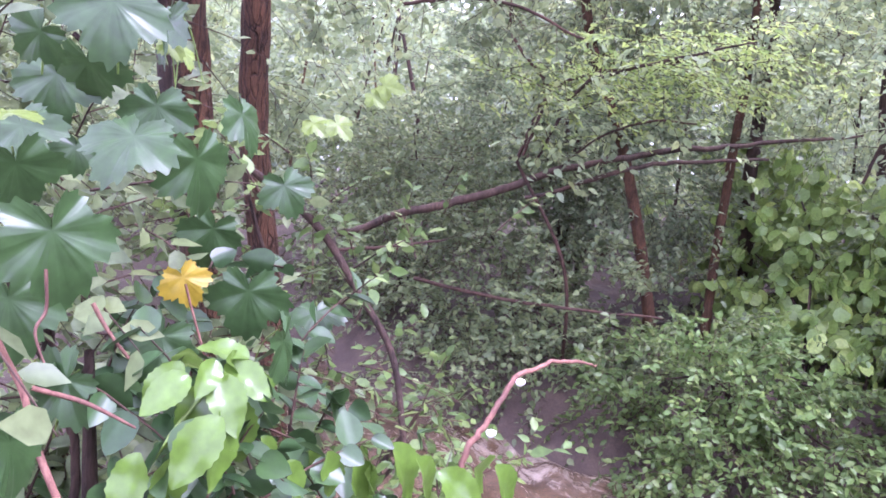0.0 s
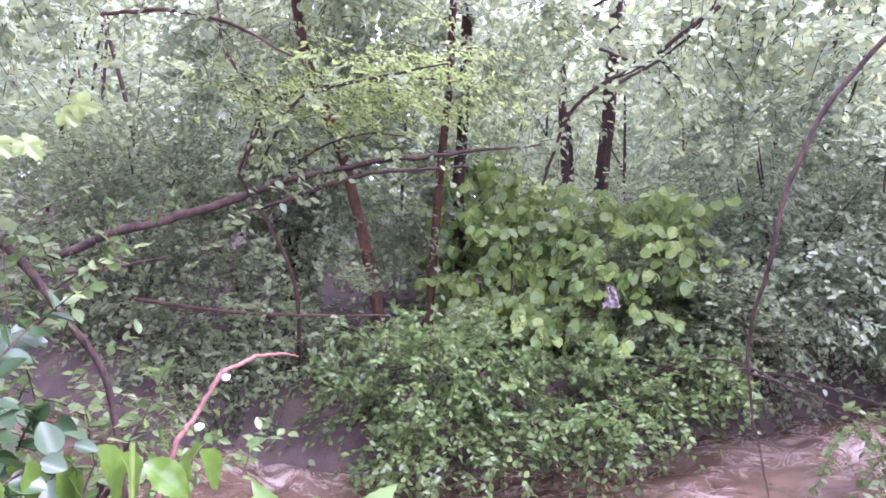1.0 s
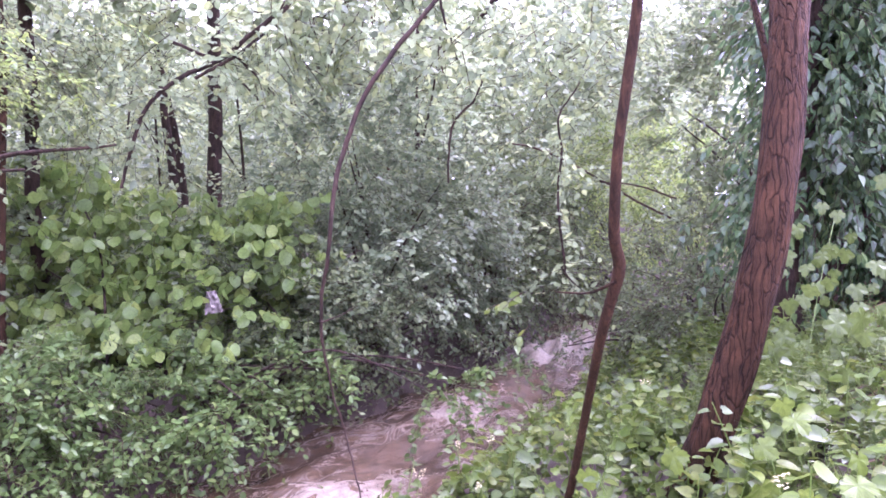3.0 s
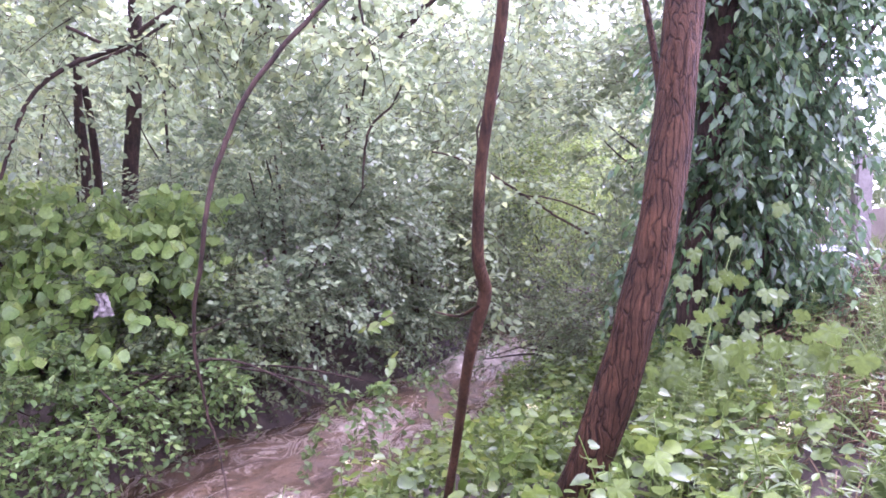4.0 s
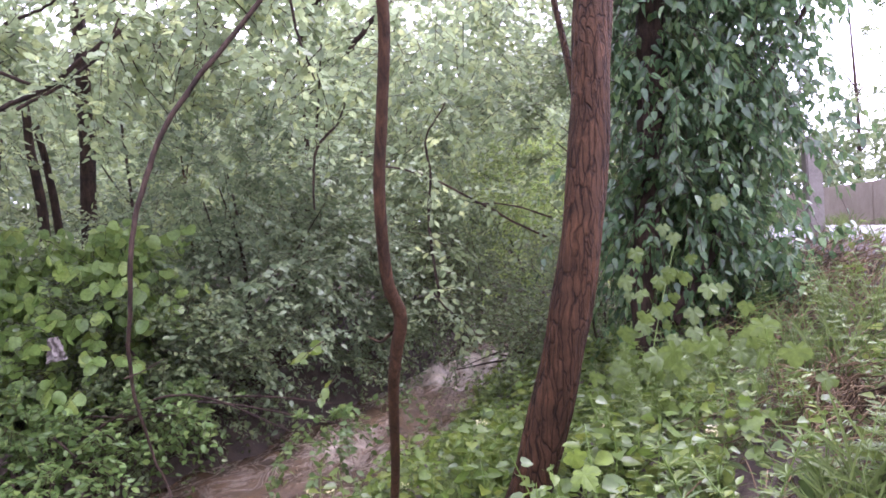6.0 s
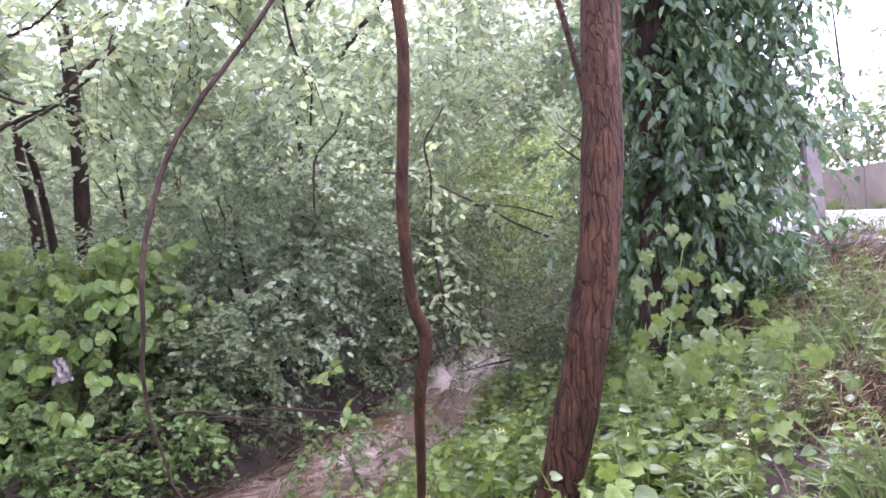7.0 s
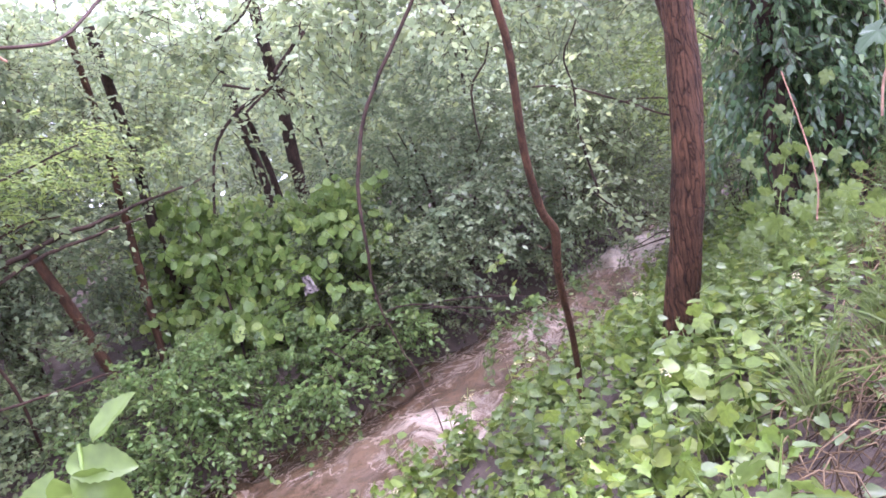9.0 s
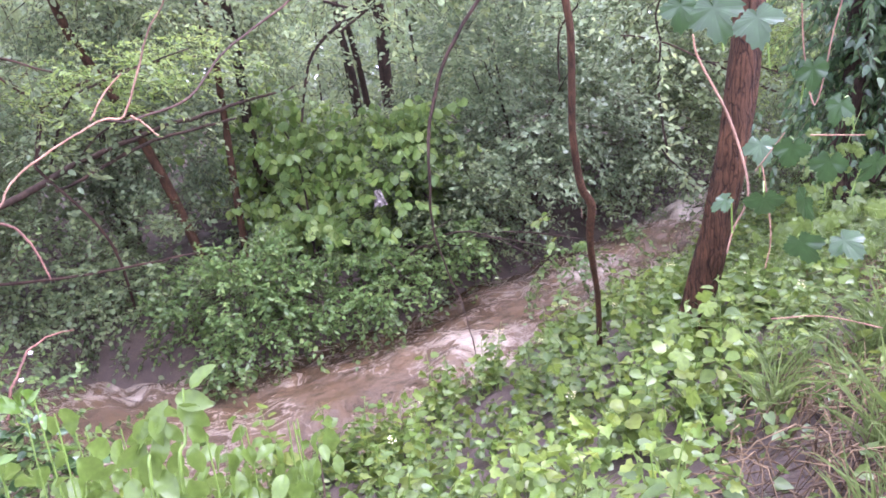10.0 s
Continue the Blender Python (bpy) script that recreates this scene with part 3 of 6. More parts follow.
bush("bush", "dense bush with blue-green leaves leaning to the stream", BUSHES, (-1.2, 7.3),
     [(-1.3, 6.7, 1.3, 0.8, 0.6, 0.9), (-0.9, 7.4, 1.9, 0.9, 0.8, 0.9), (-1.7, 6.3, 1.0, 0.6, 0.5, 0.7), (-1.5, 6.9, 2.4, 0.8, 0.7, 0.6), (-0.5, 8.0, 1.2, 0.6, 0.6, 0.8)], 1350, 11, 0.074, 0.38, T_OVAL, M_BLUE, 10)
bush("bush", "dense bush with dark green leaves over the waterline", BUSHES, (-1.9, 5.9),
     [(-1.9, 5.7, 1.0, 0.5, 0.4, 0.45), (-1.6, 5.9, 0.85, 0.45, 0.35, 0.35), (-1.3, 6.3, 0.85, 0.45, 0.35, 0.4), (-1.7, 5.9, 1.1, 0.4, 0.4, 0.4)], 800, 11, 0.055, 0.3, T_OVAL, M_SMALL, 8, 0.35)
bush("bush", "overhanging bush trailing dark leaves on the water", BUSHES, (-1.3, 6.9),
     [(-1.75, 5.35, 0.35, 0.3, 0.3, 0.25), (-1.35, 5.95, 0.35, 0.3, 0.35, 0.28), (-0.95, 6.7, 0.38, 0.32, 0.4, 0.3), (-0.6, 7.6, 0.42, 0.35, 0.45, 0.32), (-0.1, 8.7, 0.45, 0.4, 0.6, 0.35), (0.4, 9.9, 0.5, 0.45, 0.6, 0.4)], 330, 10, 0.055, 0.3, T_OVAL, M_SMALL, 9, 0.6, shell=0.2)
bush("bush", "dark bush closing over the end of the stream", BUSHES, (0.6, 13.2),
     [(0.9, 12.6, 0.55, 0.6, 0.5, 0.5), (1.6, 13.1, 0.75, 0.7, 0.5, 0.6), (2.3, 12.8, 0.6, 0.6, 0.5, 0.5), (1.4, 13.4, 1.6, 1.1, 0.6, 0.6)], 900, 10, 0.065, 0.38, T_OVAL, M_SMALL, 7, 0.4, shell=0.2)
bush("bush", "tall bush with green leaves further along the stream", BUSHES, (0.0, 10.0),
     [(-0.3, 9.3, 1.1, 0.8, 0.8, 0.9), (0.1, 10.3, 1.3, 0.9, 0.9, 1.0), (-0.2, 9.6, 2.3, 1.0, 0.9, 0.8), (0.5, 11.5, 1.0, 0.7, 0.8, 0.8)], 1100, 11, 0.075, 0.42, T_OVAL, M_SMALL, 8)
bush("bush", "shaded bush with small dark leaves under the fallen branch", BUSHES, (-4.6, 4.0),
     [(-4.5, 3.6, 0.7, 0.7, 0.45, 0.55), (-5.2, 3.5, 0.8, 0.7, 0.5, 0.6), (-4.0, 3.9, 0.8, 0.6, 0.45, 0.6), (-4.7, 4.0, 1.4, 0.8, 0.6, 0.5), (-3.55, 3.85, 0.55, 0.5, 0.3, 0.4), (-3.9, 3.6, 0.35, 0.45, 0.3, 0.3), (-3.4, 4.3, 0.9, 0.5, 0.35, 0.4), (-4.5, 3.3, 0.3, 0.6, 0.3, 0.25)], 1250, 11, 0.06, 0.32, T_OVAL, M_SMALL, 8, 0.35)
bush("bush", "shaded bush with dull green leaves beside brown water", BUSHES, (-6.4, 4.0),
     [(-6.2, 3.6, 0.9, 0.8, 0.5, 0.7), (-7.1, 3.8, 1.0, 0.9, 0.6, 0.8), (-6.3, 3.9, 1.8, 0.9, 0.7, 0.7), (-5.5, 4.1, 1.9, 0.8, 0.6, 0.6)], 900, 10, 0.07, 0.38, T_OVAL, M_SMALL, 8)
bush("bush", "tall bush with grey-green leaves behind the fallen branch", BUSHES, (-5.2, 5.0),
     [(-5.0, 4.6, 2.3, 0.9, 0.6, 0.7), (-5.8, 4.8, 2.8, 0.9, 0.7, 0.7), (-4.5, 5.0, 2.0, 0.8, 0.6, 0.7), (-5.0, 5.2, 3.1, 1.0, 0.7, 0.6)], 1100, 10, 0.07, 0.4, T_OVAL, M_BLUE, 8)
bush("bush", "bush with fresh green leaves under slim trunks", BUSHES, (-3.9, 6.3),
     [(-3.9, 5.9, 1.0, 0.7, 0.5, 0.7), (-3.4, 6.6, 1.5, 0.9, 0.7, 0.5), (-4.4, 6.2, 1.3, 0.7, 0.6, 0.6), (-2.6, 6.9, 1.4, 0.8, 0.6, 0.6)], 900, 10, 0.07, 0.36, T_OVAL, M_LIGHT, 8)

# ---- lines of trunks, branches and shoots: x, y, z and radius ----
SECOND = [(1.89, 4.423, 3.399), (1.925, 4.533, 3.038), (1.93, 4.622, 2.618), (1.935, 4.68, 2.098), (1.892, 4.687, 1.678), (1.86, 4.675, 1.328)]
BRANCH = [(-4.998, 2.397, 1.292, 0.026), (-4.75, 2.646, 1.413, 0.03), (-4.372, 3.035, 1.55, 0.03), (-4.036, 3.287, 1.724, 0.028), (-3.715, 3.61, 1.908, 0.022), (-3.386, 4.012, 2.064, 0.02), (-3.01, 4.492, 2.191, 0.014), (-2.606, 4.93, 2.29, 0.007)]
BRANCH2 = [(-4.035, 3.287, 1.684, 0.014), (-3.713, 3.61, 1.848, 0.016), (-3.346, 3.98, 2.004, 0.014), (-2.935, 4.377, 2.073, 0.009)]
BRANCH3 = [(-4.481, 2.065, 1.245, 0.012), (-4.306, 2.382, 1.294, 0.01), (-4.102, 2.705, 1.375, 0.005)]
BRANCH4 = [(-4.349, 2.639, 1.076, 0.014), (-4.0, 3.083, 1.022, 0.012), (-3.573, 3.511, 0.991, 0.01), (-3.185, 3.831, 0.987, 0.006)]
ARCBR = [(-1.356, 4.901, 3.188, 0.016), (-1.78, 4.858, 2.841, 0.016), (-2.125, 4.761, 2.642, 0.015), (-2.349, 4.702, 2.383, 0.013), (-2.473, 4.682, 1.964, 0.011)]
ARCBR2 = [(-2.178, 4.887, 2.975, 0.012), (-1.855, 5.061, 2.805, 0.01), (-1.614, 5.189, 2.535, 0.006)]
ARCHBR = [(-3.862, 3.029, 1.917, 0.012), (-3.738, 3.124, 2.352, 0.012), (-3.495, 3.333, 2.502, 0.01), (-3.154, 3.605, 2.587, 0.008), (-2.794, 3.857, 2.612, 0.005)]
LTOP = [(-3.758, 2.017, 2.679, 0.01), (-3.568, 2.272, 2.728, 0.01), (-3.363, 2.557, 2.698, 0.009), (-3.17, 2.794, 2.577, 0.006)]
FORKB = [(-3.71, 2.702, 2.918, 0.008), (-3.737, 2.758, 2.638, 0.009), (-3.649, 2.904, 2.462, 0.01), (-3.598, 2.982, 2.335, 0.01), (-3.692, 2.915, 1.941, 0.009)]
TRL = [(-4.336, 3.897, 3.562, 0.036), (-4.351, 4.098, 2.953, 0.04), (-4.263, 4.267, 2.528, 0.042), (-4.157, 4.415, 2.083, 0.044), (-4.006, 4.533, 1.429, 0.047), (-3.843, 4.568, 0.824, 0.05)]
TRM = [(-3.488, 4.91, 3.751, 0.03), (-3.603, 5.103, 2.819, 0.033), (-3.676, 5.149, 2.087, 0.036), (-3.69, 5.113, 1.186, 0.038), (-3.637, 5.036, 0.596, 0.04)]
TRM2 = [(-3.735, 5.539, 3.971, 0.05), (-3.869, 5.81, 2.568, 0.055), (-3.906, 5.832, 1.907, 0.06), (-3.829, 5.847, 1.129, 0.065)]
FARTR = [(-3.33, 8.38, 4.58, 0.075), (-3.41, 8.58, 3.68, 0.08), (-3.45, 8.67, 3.06, 0.085), (-3.5, 8.71, 2.23, 0.09), (-3.49, 8.71, 1.39, 0.095)]
FARTR2 = [(-3.98, 8.26, 3.78, 0.04), (-3.96, 8.35, 3.39, 0.045), (-3.97, 8.42, 2.92, 0.05), (-3.92, 8.48, 2.36, 0.055), (-3.89, 8.5, 1.65, 0.06)]
FARTR3 = [(-4.22, 8.99, 3.37, 0.04), (-4.16, 9.09, 2.84, 0.045), (-4.12, 9.16, 2.26, 0.05), (-4.08, 9.18, 1.66, 0.055)]
WHIP = [(0.609, 3.471, 3.80, 0.0097), (0.252, 3.459, 3.35, 0.0097), (-0.187, 3.448, 2.80, 0.0112), (-0.483, 3.362, 2.43, 0.0119), (-0.658, 3.321, 2.00, 0.0112), (-0.716, 3.328, 1.62, 0.0097), (-0.784, 3.475, 1.25, 0.0083), (-0.773, 3.601, 0.86, 0.0060), (-0.725, 3.651, 0.62, 0.0053), (-0.648, 3.583, 0.34, 0.0045), (-0.630, 3.624, 0.05, 0.0037)]
WHIPSIDE = [(-0.765, 3.345, 1.25, 0.004), (-0.66, 3.33, 1.29, 0.003), (-0.58, 3.32, 1.33, 0.002)]
POSTA = [(-3.031, 0.92, 2.66, 0.054), (-3.099, 0.954, 2.379, 0.055), (-3.138, 0.976, 2.078, 0.056), (-3.136, 1.005, 1.768, 0.057), (-3.103, 1.043, 1.44, 0.058), (-3.021, 1.057, 1.093, 0.06), (-2.911, 1.038, 0.766, 0.062)]
POSTL = [(-2.979, 0.647, 2.575, 0.065), (-3.039, 0.68, 2.313, 0.066), (-3.067, 0.721, 2.033, 0.068), (-3.065, 0.75, 1.734, 0.07), (-3.032, 0.787, 1.426, 0.072), (-2.95, 0.8, 1.088, 0.075), (-2.852, 0.782, 0.781, 0.078)]
POSTK = [(-3.332, 0.662, 2.663, 0.045), (-3.391, 0.696, 2.372, 0.046), (-3.42, 0.736, 2.122, 0.047), (-3.425, 0.796, 1.813, 0.048), (-3.391, 0.824, 1.444, 0.05), (-3.331, 0.829, 1.126, 0.05)]
STEML = [(-2.304, 0.219, 2.045, 0.007), (-2.283, 0.423, 1.891, 0.009), (-2.213, 0.622, 1.769, 0.01), (-2.136, 0.78, 1.636, 0.011), (-2.015, 0.856, 1.472, 0.01), (-1.898, 0.891, 1.347, 0.009), (-1.784, 0.866, 1.19, 0.008), (-1.683, 0.823, 1.052, 0.008)]
STEML0 = [(-1.275, -0.009, 1.623, 0.0025), (-1.263, 0.001, 1.594, 0.003), (-1.25, 0.021, 1.545, 0.0035), (-1.228, 0.031, 1.496, 0.0038), (-1.204, 0.051, 1.437, 0.0038)]
STEML1 = [(-1.299, 0.035, 1.533, 0.003), (-1.284, 0.085, 1.515, 0.0028), (-1.26, 0.134, 1.487, 0.0015)]
TENDRIL = [(-1.223, 0.035, 1.676, 0.0018), (-1.222, 0.036, 1.636, 0.0018), (-1.212, 0.026, 1.616, 0.0016), (-1.2, 0.036, 1.577, 0.001)]
STALKL = [(-1.405, 0.112, 1.602, 0.003), (-1.393, 0.132, 1.563, 0.0025), (-1.38, 0.152, 1.534, 0.002)]
TWIG = [(-1.266, 0.602, 1.28, 0.006), (-1.275, 0.622, 1.3, 0.006), (-1.284, 0.661, 1.361, 0.0055), (-1.292, 0.701, 1.392, 0.005), (-1.317, 0.782, 1.453, 0.0048), (-1.322, 0.862, 1.475, 0.004), (-1.316, 0.931, 1.478, 0.0032), (-1.331, 0.993, 1.459, 0.002)]
KNOTS = [(-1.291, 0.702, 1.382), (-1.317, 0.782, 1.453)]
HOPS = [(-1.233, 0.045, 1.696, 0.136), (-1.419, 0.147, 1.803, 0.137), (-1.45, 0.251, 1.775, 0.144), (-1.556, 0.216, 1.85, 0.116), (-1.565, 0.357, 1.854, 0.121), (-1.633, 0.466, 1.744, 0.107), (-1.317, 0.104, 1.945, 0.124), (-1.431, 0.044, 1.92, 0.082), (-1.475, 0.21, 1.522, 0.121), (-1.496, 0.35, 1.576, 0.137), (-1.45, 0.399, 1.508, 0.137), (-1.337, 0.021, 1.762, 0.107), (-1.631, 0.124, 1.785, 0.077), (-1.323, 0.015, 1.612, 0.124), (-1.385, 0.073, 1.502, 0.119), (-1.538, 0.046, 1.806, 0.111), (-1.18, 0.007, 1.507, 0.103), (-1.524, 0.122, 1.899, 0.111), (-1.577, 0.087, 1.876, 0.126), (-1.588, 0.235, 1.98, 0.121), (-1.658, 0.556, 1.506, 0.115), (-1.855, 0.407, 1.635, 0.137)]
YEL = [(-1.249, 0.162, 1.529, 0.067), (-1.291, 0.265, 1.54, 0.064), (-1.255, 0.212, 1.54, 0.054), (-1.242, 0.232, 1.511, 0.079), (-1.274, 0.205, 1.489, 0.082), (-1.222, 0.222, 1.461, 0.093), (-1.284, 0.308, 1.421, 0.048), (-1.26, 0.338, 1.383, 0.064), (-1.275, 0.399, 1.374, 0.071), (-1.299, 0.472, 1.375, 0.061), (-1.288, 0.472, 1.346, 0.07), (-1.334, 0.404, 1.362, 0.061), (-1.206, 0.515, 1.37, 0.092), (-1.172, 0.552, 1.362, 0.092), (-1.303, 0.246, 1.559, 0.068), (-1.269, 0.163, 1.528, 0.072), (-1.261, 0.263, 1.531, 0.073), (-1.341, 0.241, 1.488, 0.096), (-1.186, 0.178, 1.481, 0.088), (-1.269, 0.256, 1.461, 0.098), (-1.19, 0.11, 1.449, 0.075), (-1.364, 0.221, 1.526, 0.072), (-1.225, 0.637, 1.352, 0.101), (-1.265, 0.52, 1.358, 0.105), (-1.166, 0.632, 1.354, 0.088), (-1.289, 0.462, 1.345, 0.079), (-1.225, 0.163, 1.429, 0.079), (-1.316, 0.309, 1.49, 0.072), (-1.391, 0.226, 1.446, 0.092)]
YELSTEM = [(-1.267, 0.146, 1.428, 0.003), (-1.275, 0.186, 1.478, 0.0028), (-1.283, 0.235, 1.53, 0.002)]
LFA = [(-2.146, 0.763, 1.895, 0.091), (-2.121, 0.821, 1.898, 0.098), (-2.057, 0.923, 2.013, 0.091), (-2.078, 0.896, 1.981, 0.076), (-1.683, 0.293, 1.958, 0.052), (-1.439, 0.027, 1.829, 0.072), (-1.855, 0.37, 1.544, 0.09), (-1.597, 0.246, 1.96, 0.057)]
SPRIGT2 = [(-0.50, 0.14, 1.20, 0.0024), (-0.51, 0.15, 1.45, 0.0020), (-0.52, 0.16, 1.55, 0.0018), (-0.52, 0.16, 1.61, 0.0014)]
SPRIGLEAF = [(-0.535, 0.145, 1.632, 0.045), (-0.50, 0.18, 1.632, 0.045), (-0.515, 0.165, 1.595, 0.04), (-0.495, 0.185, 1.565, 0.05), (-0.57, 0.11, 1.49, 0.065), (-0.46, 0.20, 1.48, 0.065)]
SPRIGS9 = [([(0.297, -0.175, 1.711, 0.003), (0.303, -0.156, 1.781, 0.0026), (0.302, -0.137, 1.859, 0.0018)], [(0.329, -0.124, 1.875, 0.055), (0.317, -0.137, 1.838, 0.058), (0.317, -0.143, 1.814, 0.06), (0.284, -0.152, 1.821, 0.04), (0.286, -0.159, 1.791, 0.038), (0.322, -0.148, 1.786, 0.04), (0.321, -0.159, 1.745, 0.045), (0.321, -0.17, 1.702, 0.048), (0.286, -0.171, 1.743, 0.045), (0.294, -0.176, 1.711, 0.05), (0.31, -0.182, 1.666, 0.07)]), ([(0.251, -0.193, 1.698, 0.003), (0.251, -0.174, 1.772, 0.0024), (0.259, -0.163, 1.808, 0.0016)], [(0.259, -0.161, 1.815, 0.06), (0.264, -0.164, 1.795, 0.055), (0.234, -0.173, 1.799, 0.05), (0.263, -0.173, 1.765, 0.05), (0.23, -0.179, 1.781, 0.06), (0.217, -0.189, 1.758, 0.06), (0.246, -0.185, 1.736, 0.065), (0.27, -0.183, 1.714, 0.06), (0.22, -0.202, 1.702, 0.06)])]
PLANTS10 = [(-0.9, 0.6, 1.28), (-0.75, 0.45, 1.36), (-0.62, 0.5, 1.36), (-0.6, 0.25, 1.59), (-0.45, 0.35, 1.42), (-0.4, 0.15, 1.61), (-0.3, 0.45, 1.4), (-0.25, 0.25, 1.5), (-0.15, 0.5, 1.4), (-0.1, 0.3, 1.5), (-0.5, 0.65, 1.28), (-0.05, 0.6, 1.38), (-0.75, 0.2, 1.61), (0.05, 0.45, 1.46), (-0.35, 0.7, 1.28), (-0.2, 0.75, 1.28)]
BR10 = [(0.017, -0.182, 2.143, 0.0018), (0.035, -0.156, 2.166, 0.0018), (0.048, -0.125, 2.206, 0.0018), (0.092, -0.075, 2.245, 0.0018), (0.14, -0.02, 2.278, 0.0019), (0.164, 0.005, 2.282, 0.0019), (0.19, 0.031, 2.346, 0.0017), (0.217, 0.051, 2.41, 0.0014), (0.255, 0.071, 2.469, 0.0012)]
BR10B = [(0.14, -0.02, 2.278, 0.0021), (0.132, 0.064, 2.271, 0.0023), (0.123, 0.214, 2.298, 0.0024), (0.119, 0.366, 2.385, 0.0025), (0.179, 0.544, 2.479, 0.0027), (0.218, 0.624, 2.554, 0.0027)]
BR10C = [(0.128, -0.032, 2.278, 0.0018), (0.147, -0.007, 2.319, 0.0015), (0.173, 0.012, 2.347, 0.0012)]
BR10D = [(0.071, -0.21, 2.147, 0.0021), (0.089, -0.186, 2.14, 0.0021), (0.105, -0.174, 2.103, 0.0018), (0.12, -0.169, 2.048, 0.0012)]
BR10E = [(0.163, 0.022, 2.276, 0.0024), (0.174, 0.034, 2.263, 0.0018), (0.191, 0.046, 2.238, 0.0012)]
VINE10 = [(1.051, 0.319, 2.298, 0.0014), (1.059, 0.319, 2.258, 0.0018), (1.104, 0.318, 2.156, 0.002), (1.129, 0.296, 2.045, 0.002), (1.106, 0.284, 1.986, 0.0017), (1.095, 0.273, 1.947, 0.0013)]
VINE10B = [(1.14, 0.307, 2.074, 0.0011), (1.183, 0.309, 2.132, 0.0009)]
VINE10C = [(1.214, 0.26, 2.132, 0.0011), (1.284, 0.251, 2.128, 0.0011)]
VINE10D = [(1.171, 0.471, 1.758, 0.0011), (1.262, 0.473, 1.764, 0.0011), (1.352, 0.455, 1.75, 0.0011)]
VINE10E = [(1.219, 0.464, 2.327, 0.0012), (1.225, 0.472, 2.236, 0.0012), (1.241, 0.461, 2.156, 0.0012), (1.267, 0.464, 2.275, 0.0012), (1.279, 0.465, 2.324, 0.0012)]
VINE95 = [(1.171, 1.047, 2.016, 0.0017), (1.187, 1.045, 1.915, 0.0017), (1.2, 1.032, 1.774, 0.0017), (1.186, 1.03, 1.685, 0.0017)]
VINELEAF = [(1.136, 0.071, 2.3, 0.072), (1.089, -0.029, 2.314, 0.071), (1.218, 0.272, 2.221, 0.063), (1.192, 0.308, 2.102, 0.066), (1.15, 0.246, 2.035, 0.071), (1.208, 0.287, 2.021, 0.074), (1.249, 0.349, 2.068, 0.068), (1.213, 0.325, 1.94, 0.076), (1.274, 0.317, 1.947, 0.068), (1.151, 0.358, 2.102, 0.068), (1.09, 0.245, 2.038, 0.047), (1.049, 0.02, 2.325, 0.056), (1.309, 0.34, 2.065, 0.068), (1.263, 0.361, 2.157, 0.06)]
CAN1 = [(-1.761, 7.285, 3.302, 0.035), (-1.589, 7.281, 3.601, 0.036), (-1.466, 7.235, 3.921, 0.036), (-1.262, 7.181, 4.289, 0.034), (-1.097, 7.086, 4.679, 0.03)]
CAN1B = [(-1.474, 7.154, 3.821, 0.018), (-1.571, 7.063, 4.032, 0.015), (-1.498, 7.015, 4.232, 0.012)]
CAN2 = [(-0.793, 7.951, 3.883, 0.03), (-0.599, 7.877, 4.252, 0.03), (-0.405, 7.813, 4.551, 0.03), (-0.21, 7.699, 4.93, 0.028)]
CAN2B = [(-0.266, 8.054, 3.809, 0.03), (-0.134, 8.018, 3.989, 0.03), (0.17, 7.956, 4.297, 0.028), (0.606, 7.828, 4.734, 0.02)]
CAN3 = [(-0.4, 5.35, 3.901, 0.01), (-0.376, 5.499, 3.5, 0.011), (-0.349, 5.559, 3.309, 0.01), (-0.253, 5.65, 2.978, 0.006)]
CAN3B = [(-0.058, 5.805, 2.837, 0.007), (-0.149, 5.822, 2.687, 0.009), (-0.3, 5.817, 2.508, 0.01), (-0.321, 5.817, 2.398, 0.01), (-0.344, 5.835, 2.028, 0.008)]
CAN4 = [(0.178, 6.289, 2.383, 0.007), (0.556, 6.318, 2.27, 0.008), (0.935, 6.326, 2.048, 0.009), (1.264, 6.303, 1.856, 0.01), (1.584, 6.26, 1.694, 0.011)]
CAN4B = [(0.935, 6.326, 2.048, 0.006), (1.215, 6.303, 2.016, 0.007), (1.565, 6.261, 1.894, 0.008)]
CAN5 = [(-1.374, 4.914, 3.279, 0.006), (-1.465, 4.921, 3.119, 0.009), (-1.625, 4.877, 2.951, 0.01), (-1.764, 4.823, 2.832, 0.011), (-1.963, 4.737, 2.693, 0.012)]
CAN5B = [(-1.734, 4.834, 2.871, 0.009), (-1.627, 4.916, 2.77, 0.009), (-1.5, 4.998, 2.619, 0.005)]
CAN5C = [(-2.073, 5.87, 3.93, 0.008), (-2.233, 5.845, 3.761, 0.01), (-2.383, 5.801, 3.642, 0.012), (-2.582, 5.716, 3.534, 0.014)]
CAN6 = [(0.712, 5.803, 2.811, 0.006), (0.57, 5.849, 2.572, 0.008), (0.567, 5.878, 2.272, 0.009), (0.534, 5.885, 1.882, 0.01), (0.592, 5.855, 1.412, 0.01), (0.581, 5.844, 1.282, 0.01)]
CAN6B = [(0.544, 5.754, 1.353, 0.007), (0.653, 5.726, 1.212, 0.007), (0.804, 5.689, 1.101, 0.005)]
CAN7 = [(-3.579, 2.926, 1.915, 0.008), (-3.501, 2.987, 2.138, 0.01), (-3.392, 3.065, 2.373, 0.01), (-3.266, 3.174, 2.458, 0.009), (-3.013, 3.353, 2.559, 0.008), (-2.646, 3.583, 2.653, 0.005)]
